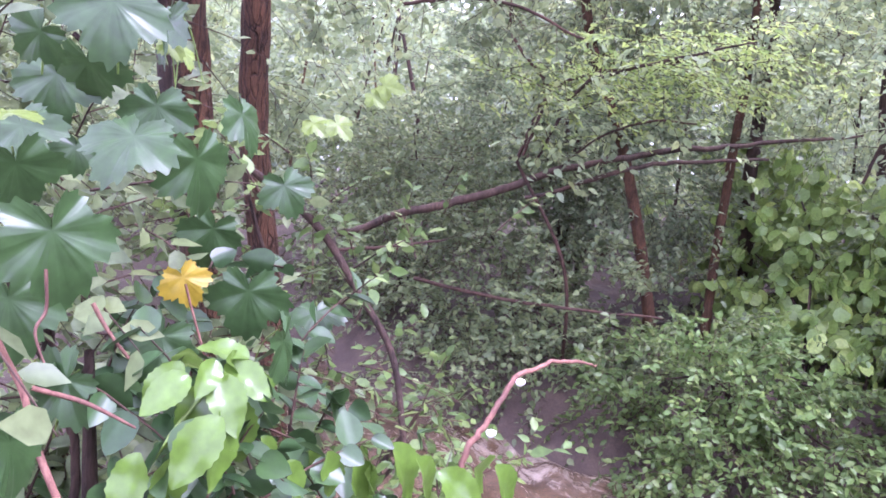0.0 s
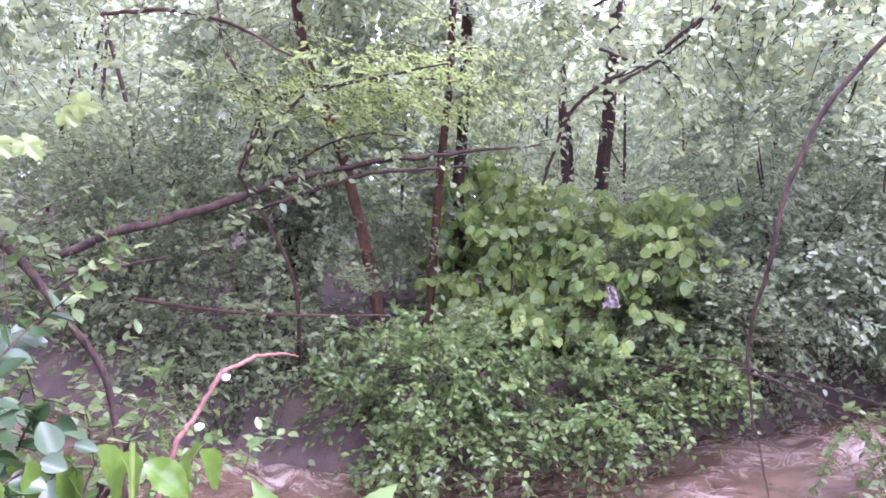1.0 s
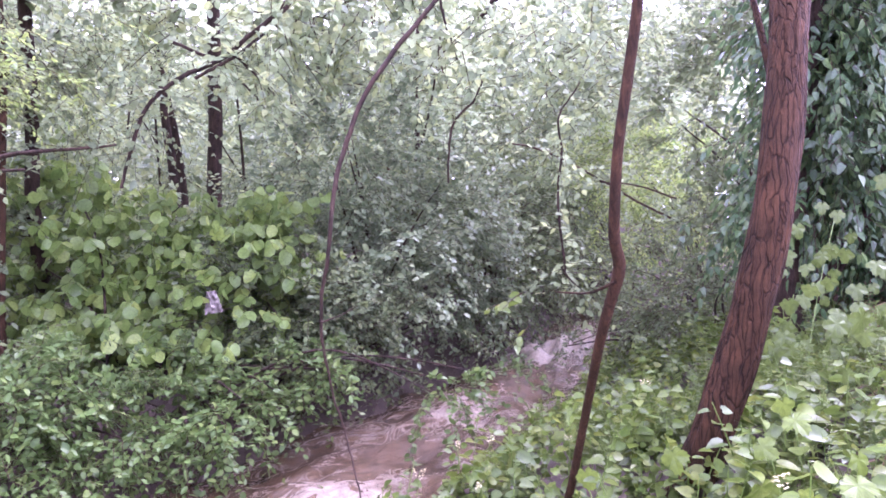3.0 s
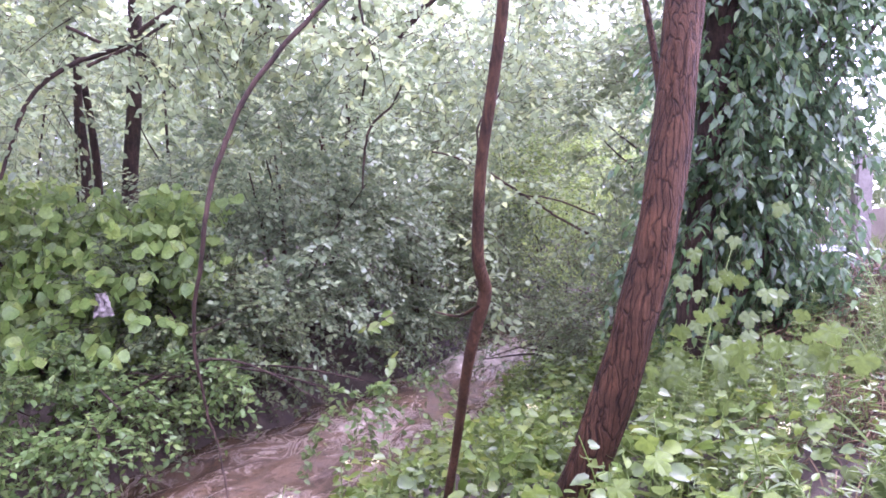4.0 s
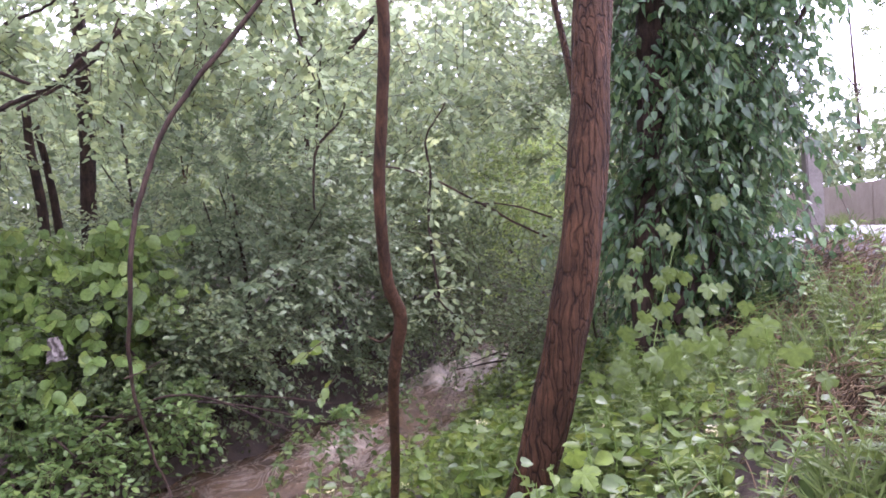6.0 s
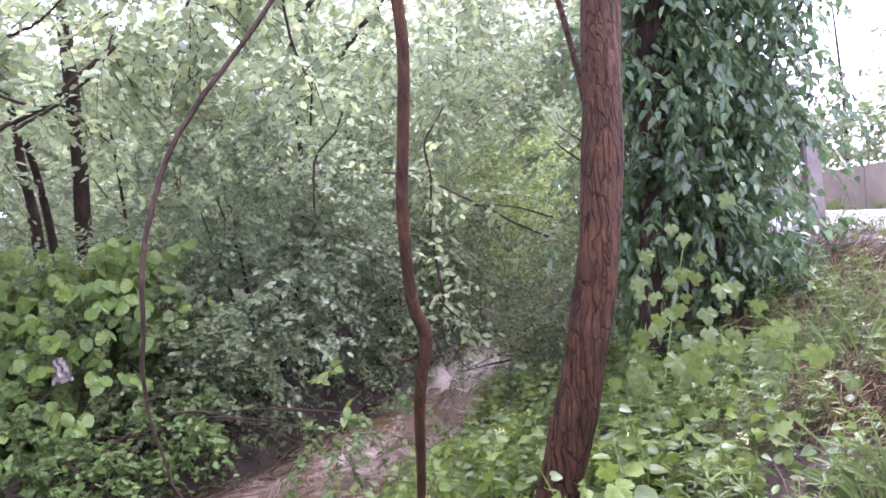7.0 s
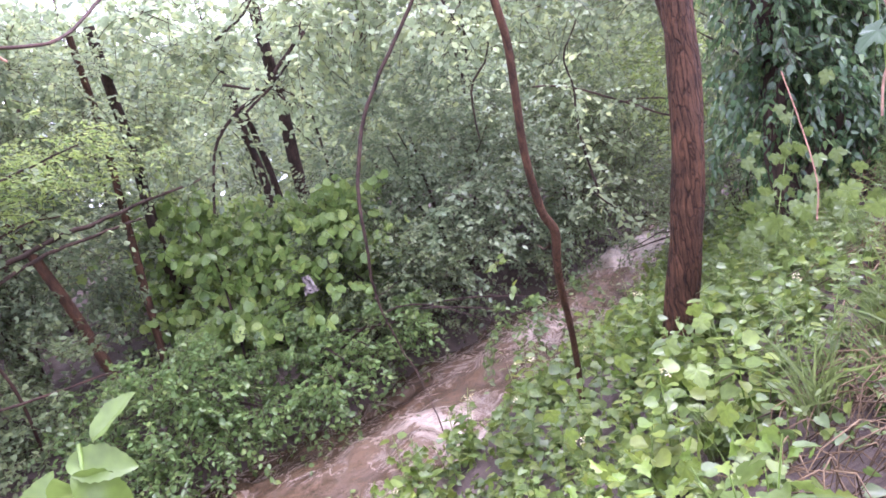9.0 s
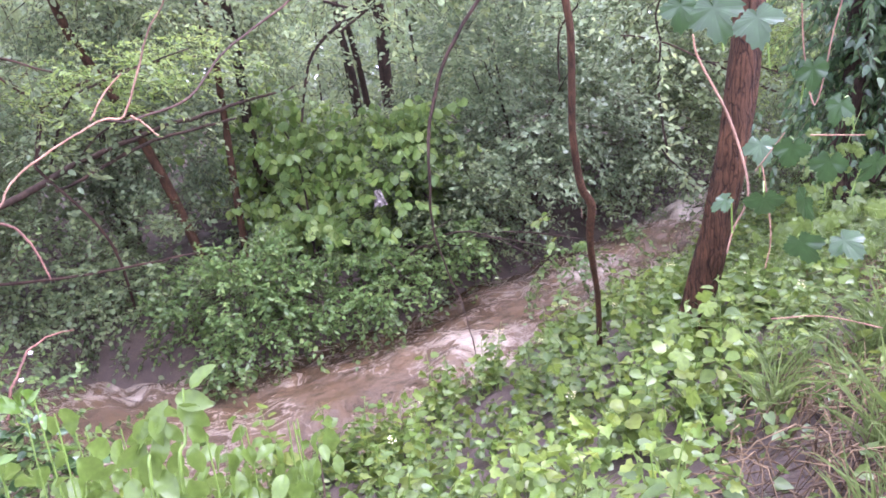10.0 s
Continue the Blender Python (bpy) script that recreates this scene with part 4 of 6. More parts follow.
CAN8 = [(-3.641, 3.143, 1.865, 0.006), (-3.454, 3.315, 2.103, 0.007), (-3.19, 3.513, 2.224, 0.007), (-2.945, 3.684, 2.214, 0.004)]
OLDLEAF = [(-1.524, 0.262, 1.602, 0.082)]
PINK = (-2.08, 5.22, 1.13)
BRTOP = [(2.012, 2.402, 2.386, 0.003), (1.963, 2.411, 2.496, 0.005), (1.864, 2.42, 2.657, 0.006), (1.825, 2.409, 2.757, 0.007)]
WATERSTICK = [(-0.468, 1.246, 0.939, 0.003), (-0.432, 1.205, 0.828, 0.004), (-0.396, 1.143, 0.717, 0.004)]

# ---- trees ----
def limb(points, r0, r1):
    n = len(points)
    return [(*p, r0 + (r1 - r0) * i / max(n - 1, 1)) for i, p in enumerate(points)]


def tree(name, label, line, bark, sides=16, rough=0.02, ridges=0, steps=10, lobes=(), twigs=0, leaves=10, size=0.06, length=0.4, template=T_OVAL, leafmat=None, limbs=(), group="", hang=0.25, droop=0.25, shell=0.3):
    """A trunk along a line of x, y, z, radius; limbs; and a crown of leafy sprays in lobes."""
    base = min(line, key=lambda q: q[2])
    o = np.array([base[0], base[1], ground_z(base[0], base[1])])
    top = thing(name, label, "tree", group, place=tuple(o))
    l = smooth_line(line, steps)
    if l[-1, 2] < l[0, 2]:
        l = l[::-1]
    foot = l[0].copy()
    foot[2] = min(o[2] - 0.06, foot[2] - 0.02)
    foot[3] *= 1.25
    l = np.vstack([foot, l])
    l[:, :3] -= o
    part("trunk", tubes("trunk", [l], sides, rough, ridges), bark, top)
    for q in limbs:
        q = smooth_line(q, 6)
        q[:, :3] -= o
        part("limb", tubes("limb", [q], 7, 0.03), bark, top)
    if twigs:
        p, w = in_lobes(lobes, twigs, shell)
        w = unit(w + RNG.normal(0, 0.5, (twigs, 3)))
        lines, pos, ax, nr, sz = sprays(p, w, RNG.uniform(0.6, 1.25, twigs) * length, leaves, size, droop, hang=hang)
        lines[..., :3] -= o
        part("brushwood", quick_tubes("brushwood", lines), M_TWIG, top, kind="stuff")
        part("crown", leaf_mesh("crown", template, pos - o, ax, nr, sz), leafmat, top, kind="stuff")
    return top


NEAR_TREES = "trees on the near bank"
tree("slim_tree", "slim brown leaning trunk with a crooked bend at the water's edge",
     [(0.312, 3.303, 0.20, 0.0177), (0.372, 3.055, 0.60, 0.0171), (0.411, 2.875, 0.95, 0.0166), (0.436, 2.629, 1.29, 0.0184), (0.458, 2.536, 1.44, 0.0198), (0.479, 2.485, 1.56, 0.0210), (0.449, 2.409, 1.68, 0.0186), (0.447, 2.319, 1.93, 0.0170), (0.470, 2.267, 2.15, 0.0168), (0.490, 2.217, 2.38, 0.0166), (0.478, 2.171, 2.60, 0.0160), (0.487, 2.146, 2.90, 0.0150), (0.500, 2.141, 3.30, 0.0136), (0.54, 2.08, 4.2, 0.0119)],
     M_THIN, 20, 0.03, 0, 14, group=NEAR_TREES,
     limbs=[limb([(0.455, 2.41, 1.52), (0.40, 2.65, 1.46), (0.34, 2.95, 1.43), (0.31, 3.08, 1.42)], 0.006, 0.002)],
     lobes=[(0.31, 3.06, 1.42, 0.10, 0.1, 0.08)], twigs=4, leaves=4, size=0.06, length=0.10, template=T_OVAL, leafmat=M_FRESH)
tree("leaning_tree", "leaning tree with red-brown fissured bark among bank weeds",
     [(0.758, 3.116, 0.25, 0.0941), (0.850, 3.036, 0.60, 0.0880), (0.946, 2.969, 0.93, 0.0823), (1.032, 2.922, 1.28, 0.0790), (1.091, 2.905, 1.55, 0.0773), (1.150, 2.922, 1.89, 0.0763), (1.196, 2.976, 2.25, 0.0753), (1.237, 3.041, 2.62, 0.0742), (1.277, 3.119, 3.00, 0.0731), (1.328, 3.188, 3.40, 0.0711), (1.42, 3.25, 4.2, 0.08), (1.52, 3.4, 5.5, 0.07)],
     M_BARK, 56, 0.012, 15, 26, group=NEAR_TREES,
     limbs=[limb([(1.16, 2.93, 2.1), (1.14, 3.1, 2.5), (1.08, 3.25, 3.0), (1.0, 3.4, 3.8)], 0.016, 0.010)],
     lobes=[(1.0, 4.3, 3.9, 0.9, 0.8, 0.6), (1.8, 3.9, 4.6, 1.0, 0.9, 0.7), (0.8, 3.2, 4.4, 0.8, 0.8, 0.6)], twigs=420, size=0.06, leafmat=M_LIGHT)
SECOND_LINE = SECOND[::-1]
tree("ivy_clad_tree", "dark trunk draped in glossy hanging ivy beside the road",
     [(1.93, 4.68, 0.75, 0.10)] + [(*p, 0.085) for p in SECOND_LINE] + [(1.95, 4.4, 4.6, 0.08), (1.9, 4.2, 6.0, 0.06)], M_DARKBARK, 24, 0.03, 9, 10,
     limbs=[limb([(2.0, 4.6, 1.2), (2.5, 4.8, 2.0), (2.7, 4.9, 3.2), (2.7, 4.9, 4.5)], 0.05, 0.03), limb([(2.7, 4.9, 2.6), (3.1, 4.8, 3.3), (3.4, 4.7, 3.9)], 0.02, 0.008)],
     lobes=[(2.42, 4.9, 1.72, 0.38, 0.36, 0.45), (2.4, 4.9, 2.35, 0.44, 0.42, 0.55), (2.42, 4.9, 3.0, 0.5, 0.45, 0.55), (2.45, 4.8, 3.8, 0.65, 0.5, 0.6), (2.2, 4.95, 2.7, 0.35, 0.3, 1.0), (2.65, 4.8, 2.9, 0.3, 0.3, 0.3), (2.05, 5.1, 1.6, 0.3, 0.3, 0.5), (2.6, 4.75, 1.45, 0.3, 0.25, 0.25), (1.97, 4.5, 2.0, 0.2, 0.18, 0.4), (1.95, 4.42, 2.8, 0.24, 0.2, 0.6), (2.0, 4.4, 3.6, 0.3, 0.25, 0.5)],
     twigs=2500, leaves=9, size=0.078, length=0.30, template=leaf_template([(0.0, 0.0), (0.24, 0.14), (0.21, 0.5), (0.0, 1.0)]), leafmat=M_IVY, group=NEAR_TREES, hang=1.2, droop=0.9)
# crowns of the next three trunks: out of view, added to shade the thicket
tree("tree", "straight red-brown trunk behind hop vines, unseen crown added for shade", POSTA, M_BARK, 32, 0.015, 10, 14, group=NEAR_TREES,
     lobes=[(-2.5, 2.6, 5.0, 1.3, 1.1, 0.6), (-1.7, 1.8, 5.3, 1.2, 1.0, 0.6), (-2.4, 3.9, 5.4, 1.3, 1.0, 0.6)], twigs=560, leaves=10, size=0.09, length=0.45, leafmat=M_LIGHT)
tree("tree", "thick red-brown trunk behind hop vines, unseen crown added for shade", POSTL, M_BARK, 32, 0.015, 12, 14, group=NEAR_TREES,
     lobes=[(-3.7, 2.3, 5.1, 1.4, 1.2, 0.6), (-3.4, 1.0, 5.4, 1.3, 1.1, 0.6), (-4.0, 3.6, 5.3, 1.3, 1.0, 0.6)], twigs=560, leaves=10, size=0.09, length=0.45, leafmat=M_LIGHT)
tree("tree", "dark trunk in the shade behind hop vines, with an added unseen crown", POSTK, M_DARKBARK, 20, 0.02, 8, 10, group=NEAR_TREES,
     lobes=[(-4.9, 2.2, 5.0, 1.3, 1.2, 0.6), (-5.6, 3.4, 5.2, 1.4, 1.2, 0.7)], twigs=420, leaves=10, size=0.09, length=0.45, leafmat=M_LIGHT)

FAR_TREES = "trees on the far bank"
tree("tree", "slim leaning red-brown trunk in the far thicket", TRL, M_THIN, 14, 0.03, group=FAR_TREES,
     lobes=[(-4.6, 4.3, 3.6, 1.0, 0.8, 0.6), (-4.0, 4.6, 3.3, 0.8, 0.6, 0.5)], twigs=420, size=0.06, leafmat=M_LIGHT)
tree("tree", "slim upright brown trunk in the far thicket", TRM, M_THIN, 14, 0.03, group=FAR_TREES,
     lobes=[(-3.7, 5.3, 3.3, 0.9, 0.8, 0.7), (-3.1, 5.5, 2.7, 0.7, 0.6, 0.5)], twigs=380, size=0.065, leafmat=M_LIGHT)
tree("tree", "dark upright trunk standing further back", TRM2, M_DARKBARK, 14, 0.03, 0, group=FAR_TREES)
tree("tree", "dark straight trunk in a bright gap", FARTR, M_DARKBARK, 16, 0.03, 0, group=FAR_TREES,
     lobes=[(-3.8, 9.0, 4.6, 1.3, 1.2, 0.9), (-3.0, 9.4, 4.2, 0.9, 0.9, 0.7)], twigs=420, size=0.085, leafmat=M_LIGHT)
tree("tree", "thin dark trunk leaning in a bright gap", FARTR2, M_DARKBARK, 10, 0.03, group=FAR_TREES)
tree("tree", "thin dark trunk beside another in a bright gap", FARTR3, M_DARKBARK, 10, 0.03, group=FAR_TREES)


def loose_branch(name, label, lines, material, category="branch", group="", leafmat=None, twigs=0, size=0.06):
    """A branch: its main line, side shoots as parts, and small leafy sprays along it."""
    o = np.array(lines[0][0][:3])
    top = thing(name, label, category, group, place=tuple(o))
    along_ = []
    for i_, l in enumerate(lines):
        l = smooth_line(l, 8)
        wob = np.cumsum(RNG.normal(0, 0.35, (len(l), 3)), 0)
        wob -= np.linspace(0, 1, len(l))[:, None] * wob[-1]
        l[:, :3] += wob * np.mean(l[:, 3])
        along_.append(l.copy())
        l[:, :3] -= o
        part("limb" if i_ == 0 else "side_shoot", tubes("limb", [l], 9, 0.06), material, top)
    if twigs:
        p = np.vstack(along_)[:, :3]
        p = p[RNG.integers(len(p), size=twigs)]
        sp, pos, ax, nr, sz = sprays(p, RNG.normal(0, 1, (twigs, 3)), RNG.uniform(0.5, 1.3, twigs) * size * 4.5, 7, size, 0.3)
        sp[..., :3] -= o
        part("brushwood", quick_tubes("brushwood", sp), M_TWIG, top, kind="stuff")
        part("foliage", leaf_mesh("foliage", T_OVAL, pos - o, ax, nr, sz), leafmat, top, kind="stuff")
    return top


loose_branch("fallen_branch", "long grey-brown branch slanting over the far bank", [BRANCH, BRANCH2], M_GREYBARK, leafmat=M_SMALL, twigs=26, size=0.055)
loose_branch("fallen_branch", "thin dark branch lying in the far thicket", [BRANCH3], M_TWIG)
loose_branch("fallen_branch", "thin bare branch low in the shaded thicket", [BRANCH4], M_TWIG)
loose_branch("branch", "dark forked branch reaching up over the far bank", [ARCBR, ARCBR2], M_DARKBARK, leafmat=M_LIGHT, twigs=34, size=0.08)
loose_branch("branch", "arching thin branch above the fallen branch", [ARCHBR], M_TWIG)
loose_branch("branch", "thin dark branch in the canopy", [LTOP], M_TWIG, leafmat=M_SMALL, twigs=26, size=0.06)
loose_branch("branch", "crooked dark twig in front of pale foliage", [FORKB], M_TWIG, leafmat=M_SMALL, twigs=30, size=0.06)
loose_branch("branch", "dark slanting limb in the pale canopy", [CAN1, CAN1B], M_DARKBARK, "branch", "limbs in the canopy", M_LIGHT, 20, 0.08)
loose_branch("branch", "dark forked limb against the white sky", [CAN2, CAN2B], M_DARKBARK, "branch", "limbs in the canopy", M_LIGHT, 20, 0.08)
loose_branch("branch", "thin dark hanging branch among pale leaves", [CAN3, CAN3B], M_DARKBARK, "branch", "limbs in the canopy", M_LIGHT, 26, 0.08)
loose_branch("branch", "bare fine branch drooping over the stream", [CAN4, CAN4B], M_TWIG, "branch", "limbs in the canopy", M_LIGHT, 22, 0.08)
loose_branch("branch", "crossing dark twigs among pale leaves", [CAN5, CAN5B, CAN5C], M_DARKBARK, "branch", "limbs in the canopy", M_LIGHT, 34, 0.08)
loose_branch("branch", "upright crooked twig in the blue-green bush", [CAN6, CAN6B], M_DARKBARK, "branch", "limbs in the canopy", M_LIGHT, 30, 0.08)
loose_branch("branch", "long dark branch sloping through the far thicket", [CAN7], M_DARKBARK, "branch", "limbs in the canopy", M_LIGHT, 24, 0.08)
loose_branch("branch", "thin crooked branch hanging before the bushes", [CAN8], M_TWIG, "branch", "limbs in the canopy", M_LIGHT, 18, 0.08)
loose_branch("whip_stem", "long bowed bare stem rising from the water", [WHIP, WHIPSIDE], M_GREYBARK, "stem")

# light feathery sprays on the arching branch
p = np.array([q[:3] for q in smooth_line(ARCHBR[1:], 9)])
p = np.repeat(p, 7, 0) + RNG.normal(0, 1, (len(p) * 7, 3)) * [0.28, 0.28, 0.14]
lines, pos, ax, nr, sz = sprays(p, np.column_stack([RNG.normal(0.5, 0.5, len(p)), RNG.normal(0.2, 0.5, len(p)), RNG.normal(0, 0.2, len(p))]), np.full(len(p), 0.34), 16, 0.055, 0.3)
fe = thing("sapling", "sapling with feathery light green leaves over the stream", "sapling", place=(-3.9, 3.7, ground_z(-3.9, 3.7)))
o = np.array(fe.location)
part("stem", tubes("stem", [smooth_line([(0, 0, -0.05, 0.014), (0.2, -0.3, 0.8, 0.012), (*(np.array(ARCHBR[0][:3]) - o), 0.011)], 8)], 8, 0.04), M_TWIG, fe)
lines[..., :3] -= o
part("brushwood", quick_tubes("brushwood", lines), M_TWIG, fe, kind="stuff")
part("foliage", leaf_mesh("foliage", T_LANCE, pos - o, ax, nr, sz), M_YGREEN, fe, kind="stuff")

# ---- bushes of the near bank, downstream and upstream ----
NEAR_BUSHES = "bushes on the near bank"
bush("bush", "light green bush leaning over the stream from the near bank", NEAR_BUSHES, (2.6, 9.3),
     [(2.2, 9.2, 1.2, 0.7, 0.7, 0.7), (2.8, 9.8, 1.9, 0.9, 0.8, 0.8), (2.1, 10.2, 2.4, 0.9, 0.8, 0.6), (2.4, 8.4, 2.2, 0.7, 0.7, 0.6)], 1000, 10, 0.06, 0.4, T_OVAL, M_YGREEN, 8)
bush("bush", "yellow-green bush closing the far end of the stream", NEAR_BUSHES, (2.4, 13.2),
     [(1.8, 13.4, 1.1, 0.9, 0.8, 0.8), (2.6, 13.6, 1.9, 1.1, 0.9, 0.9), (1.4, 14.3, 2.2, 1.2, 0.9, 0.9), (0.6, 14.6, 1.3, 0.9, 0.8, 0.9)], 1000, 10, 0.075, 0.45, T_OVAL, M_YGREEN, 8)
bush("bush", "dark green bush low under the ivy-clad tree", NEAR_BUSHES, (1.9, 6.4),
     [(1.7, 6.3, 0.9, 0.5, 0.5, 0.35), (2.1, 6.0, 1.2, 0.5, 0.5, 0.5), (1.8, 7.2, 1.0, 0.5, 0.5, 0.5), (2.3, 7.0, 1.7, 0.6, 0.6, 0.6)], 800, 10, 0.05, 0.32, T_OVAL, M_SMALL, 7)
bush("bush", "twiggy sprays with small dark leaves over the rapids", NEAR_BUSHES, (1.6, 7.6),
     [(1.15, 7.6, 0.62, 0.35, 0.3, 0.12), (0.75, 7.2, 0.45, 0.25, 0.25, 0.12), (1.4, 7.5, 0.7, 0.3, 0.3, 0.2)], 110, 9, 0.045, 0.30, T_OVAL, M_SMALL, 6, 0.5)
bush("shrub", "shrub with small oval leaves beside the hop vines", NEAR_BUSHES, (-2.17, 0.77),
     [(-2.12, 0.87, 1.33, 0.28, 0.25, 0.35), (-1.92, 0.92, 1.03, 0.3, 0.25, 0.25), (-2.27, 0.72, 1.68, 0.25, 0.25, 0.2), (-1.67, 0.82, 0.88, 0.25, 0.2, 0.2)], 150, 10, 0.045, 0.24, T_OVAL, M_PALE, 6, 0.2, category="shrub")
bush("shrub", "dark leafy shrub behind the hop vines", NEAR_BUSHES, (-2.47, 0.07),
     [(-2.27, 0.17, 1.18, 0.5, 0.35, 0.5), (-2.57, -0.03, 1.88, 0.6, 0.4, 0.5), (-1.92, 0.22, 0.93, 0.4, 0.35, 0.35), (-2.47, -0.03, 2.58, 0.6, 0.4, 0.4), (-1.92, -0.13, 1.48, 0.3, 0.2, 0.4)], 750, 9, 0.06, 0.28, T_OVAL, M_SMALL, 8, 0.3, category="shrub")
bush("shrub", "low shrub with dark oval leaves at the water's edge", NEAR_BUSHES, (-1.67, 0.62),
     [(-1.52, 0.47, 0.93, 0.3, 0.25, 0.25), (-1.77, 0.67, 0.73, 0.35, 0.25, 0.25), (-1.42, 0.22, 1.08, 0.2, 0.2, 0.2)], 170, 9, 0.045, 0.22, T_OVAL, M_PALE, 6, 0.25, category="shrub")

bush("shrub", "low shrub with broad dull leaves among the hop vines", NEAR_BUSHES, (-1.52, 0.07),
     [(-1.37, 0.15, 1.18, 0.16, 0.16, 0.22), (-1.57, 0.07, 1.48, 0.18, 0.15, 0.3), (-1.47, 0.37, 1.13, 0.2, 0.18, 0.2), (-1.22, 0.09, 1.23, 0.12, 0.12, 0.14)], 130, 8, 0.055, 0.2, T_BROAD, M_HOP, 6, 0.25, category="shrub")

bush("bush", "tall light green bush behind the ivy-clad tree", NEAR_BUSHES, (2.7, 6.6),
     [(2.5, 6.5, 2.1, 0.5, 0.5, 0.6), (2.3, 6.6, 3.0, 0.6, 0.6, 0.8), (1.9, 6.8, 2.6, 0.5, 0.6, 0.7), (2.5, 6.8, 4.0, 0.7, 0.6, 0.7)], 700, 10, 0.08, 0.4, T_OVAL, M_SMALL, 7)

# ---- woods behind ----
def woods(name, label, place_fn, n, leaves, size, length, leafmat, template=T_OVAL, far=False):
    """Leafy boughs: each place carries a handful of sprays that fan out from it."""
    p = place_fn(n // 6)
    k = len(p)
    bough = np.repeat(RNG.normal(0, 1, (k, 3)) * [1, 1, 0.4], 6, 0)
    p = np.repeat(p, 6, 0) + RNG.normal(0, 0.4, (k * 6, 3)) * [1, 1, 0.5] * length
    n = len(p)
    lines, pos, ax, nr, sz = sprays(p, unit(bough) + RNG.normal(0, 0.5, (n, 3)), RNG.uniform(0.6, 1.3, n) * length, leaves, size)
    top = thing(name, label, "woods", kind="stuff")
    part("foliage", leaf_mesh("foliage", template, pos, ax, nr, sz), leafmat, top, kind="stuff")
    if not far:
        part("brushwood", quick_tubes("brushwood", lines * np.array([1, 1, 1, 2.0])), M_TWIG, top, kind="stuff")
    return top


def belt(az0, az1, d0, d1, z0, z1, ragged=0.5, gaps=6.0):
    """Places in a belt of woodland round the viewpoint, uneven at the top: azimuths left of straight ahead, in degrees."""
    def fn(n):
        a = np.radians(RNG.uniform(az0, az1, n))
        d = np.sqrt(RNG.uniform(d0 ** 2, d1 ** 2, n))
        clump = 0.5 + 0.5 * np.sin(a * 23 + d * 0.9) * np.sin(a * 9 - d * 0.5 + 1)
        z = z0 + (z1 - z0) * (1 - ragged * clump) * RNG.uniform(0, 1, n) ** 0.8
        x, y = 0.3 - np.sin(a) * d, 0.2 + np.cos(a) * d
        e = (z - 1.5) / d
        field = np.sin(23 * a + 31 * e) + np.sin(37 * a - 47 * e + 1) + np.sin(13 * a + 60 * e + 2)
        keep = field > np.where(e > 0.1, -2.5 + gaps * (e - 0.1), -9)
        # a small clearing round the dark trunks on the far bank
        s_ = np.clip(((x + 2.75) * -1.15 + (y - 6.9) * 2.7) / (1.15 ** 2 + 2.7 ** 2), 0, 1)
        keep &= (np.hypot(x + 2.75 + 1.15 * s_, y - 6.9 - 2.7 * s_) > 0.72) | (z > 3.3)
        return np.column_stack([x, y, z + 0.4])[keep]
    return fn


woods("thicket", "undergrowth of dull green leaves under the far trees", belt(-4, 105, 8.5, 12, 0.3, 2.3), 2800, 9, 0.11, 0.5, M_SMALL)
woods("thicket", "mid-height saplings with light green leaves", belt(-8, 100, 8.0, 13, 1.7, 5.0, 0.25), 3600, 8, 0.135, 0.5, M_LIGHT)
woods("canopy", "leafy branches with pale green leaves above the stream", belt(4, 100, 5.6, 8.5, 2.7, 4.8, 0.3), 1500, 8, 0.09, 0.42, M_LIGHT, T_ROUND)
woods("canopy", "light green boughs over the end of the stream", belt(-17, 8, 9, 14, 2.4, 6.2, 0.3), 1500, 8, 0.135, 0.55, M_LIGHT)
woods("canopy", "nearer boughs with broad green leaves over the stream", belt(-3, 26, 5.0, 7.5, 2.5, 4.2, 0.2), 420, 8, 0.08, 0.36, M_LIGHT, T_ROUND)
woods("woods", "pale green treetops in front of the white sky", belt(-16, 105, 13, 22, 1.0, 9.0, 0.4), 5600, 8, 0.22, 0.9, M_LIGHT, far=True)
woods("woods", "deeper woodland with dull green leaves", belt(-12, 110, 18, 30, 0.0, 8.0, 0.3), 4200, 8, 0.30, 1.1, M_SMALL, far=True)
# the two farthest belts carry painted haze in their leaf colour
woods("woods", "distant woodland behind the stream, haze painted into its pale leaves", belt(-14, 112, 26, 40, 0.0, 11.0, 0.35, 4.0), 5400, 8, 0.55, 1.6, M_HAZE, far=True)
woods("woods", "far wood closing the view, haze painted into its pale leaves", belt(-20, 115, 42, 55, 0.0, 12.0, 0.2, 4.0), 5400, 8, 0.8, 2.2, M_HAZE, far=True)
woods("hedge", "low pale hedge beyond the concrete wall", belt(-50, -18, 26, 38, 1.0, 6.0, 0.5), 2400, 9, 0.26, 0.9, M_SMALL, far=True)

SLIM = "slim background trunks"
YOUNG = np.random.default_rng(23)
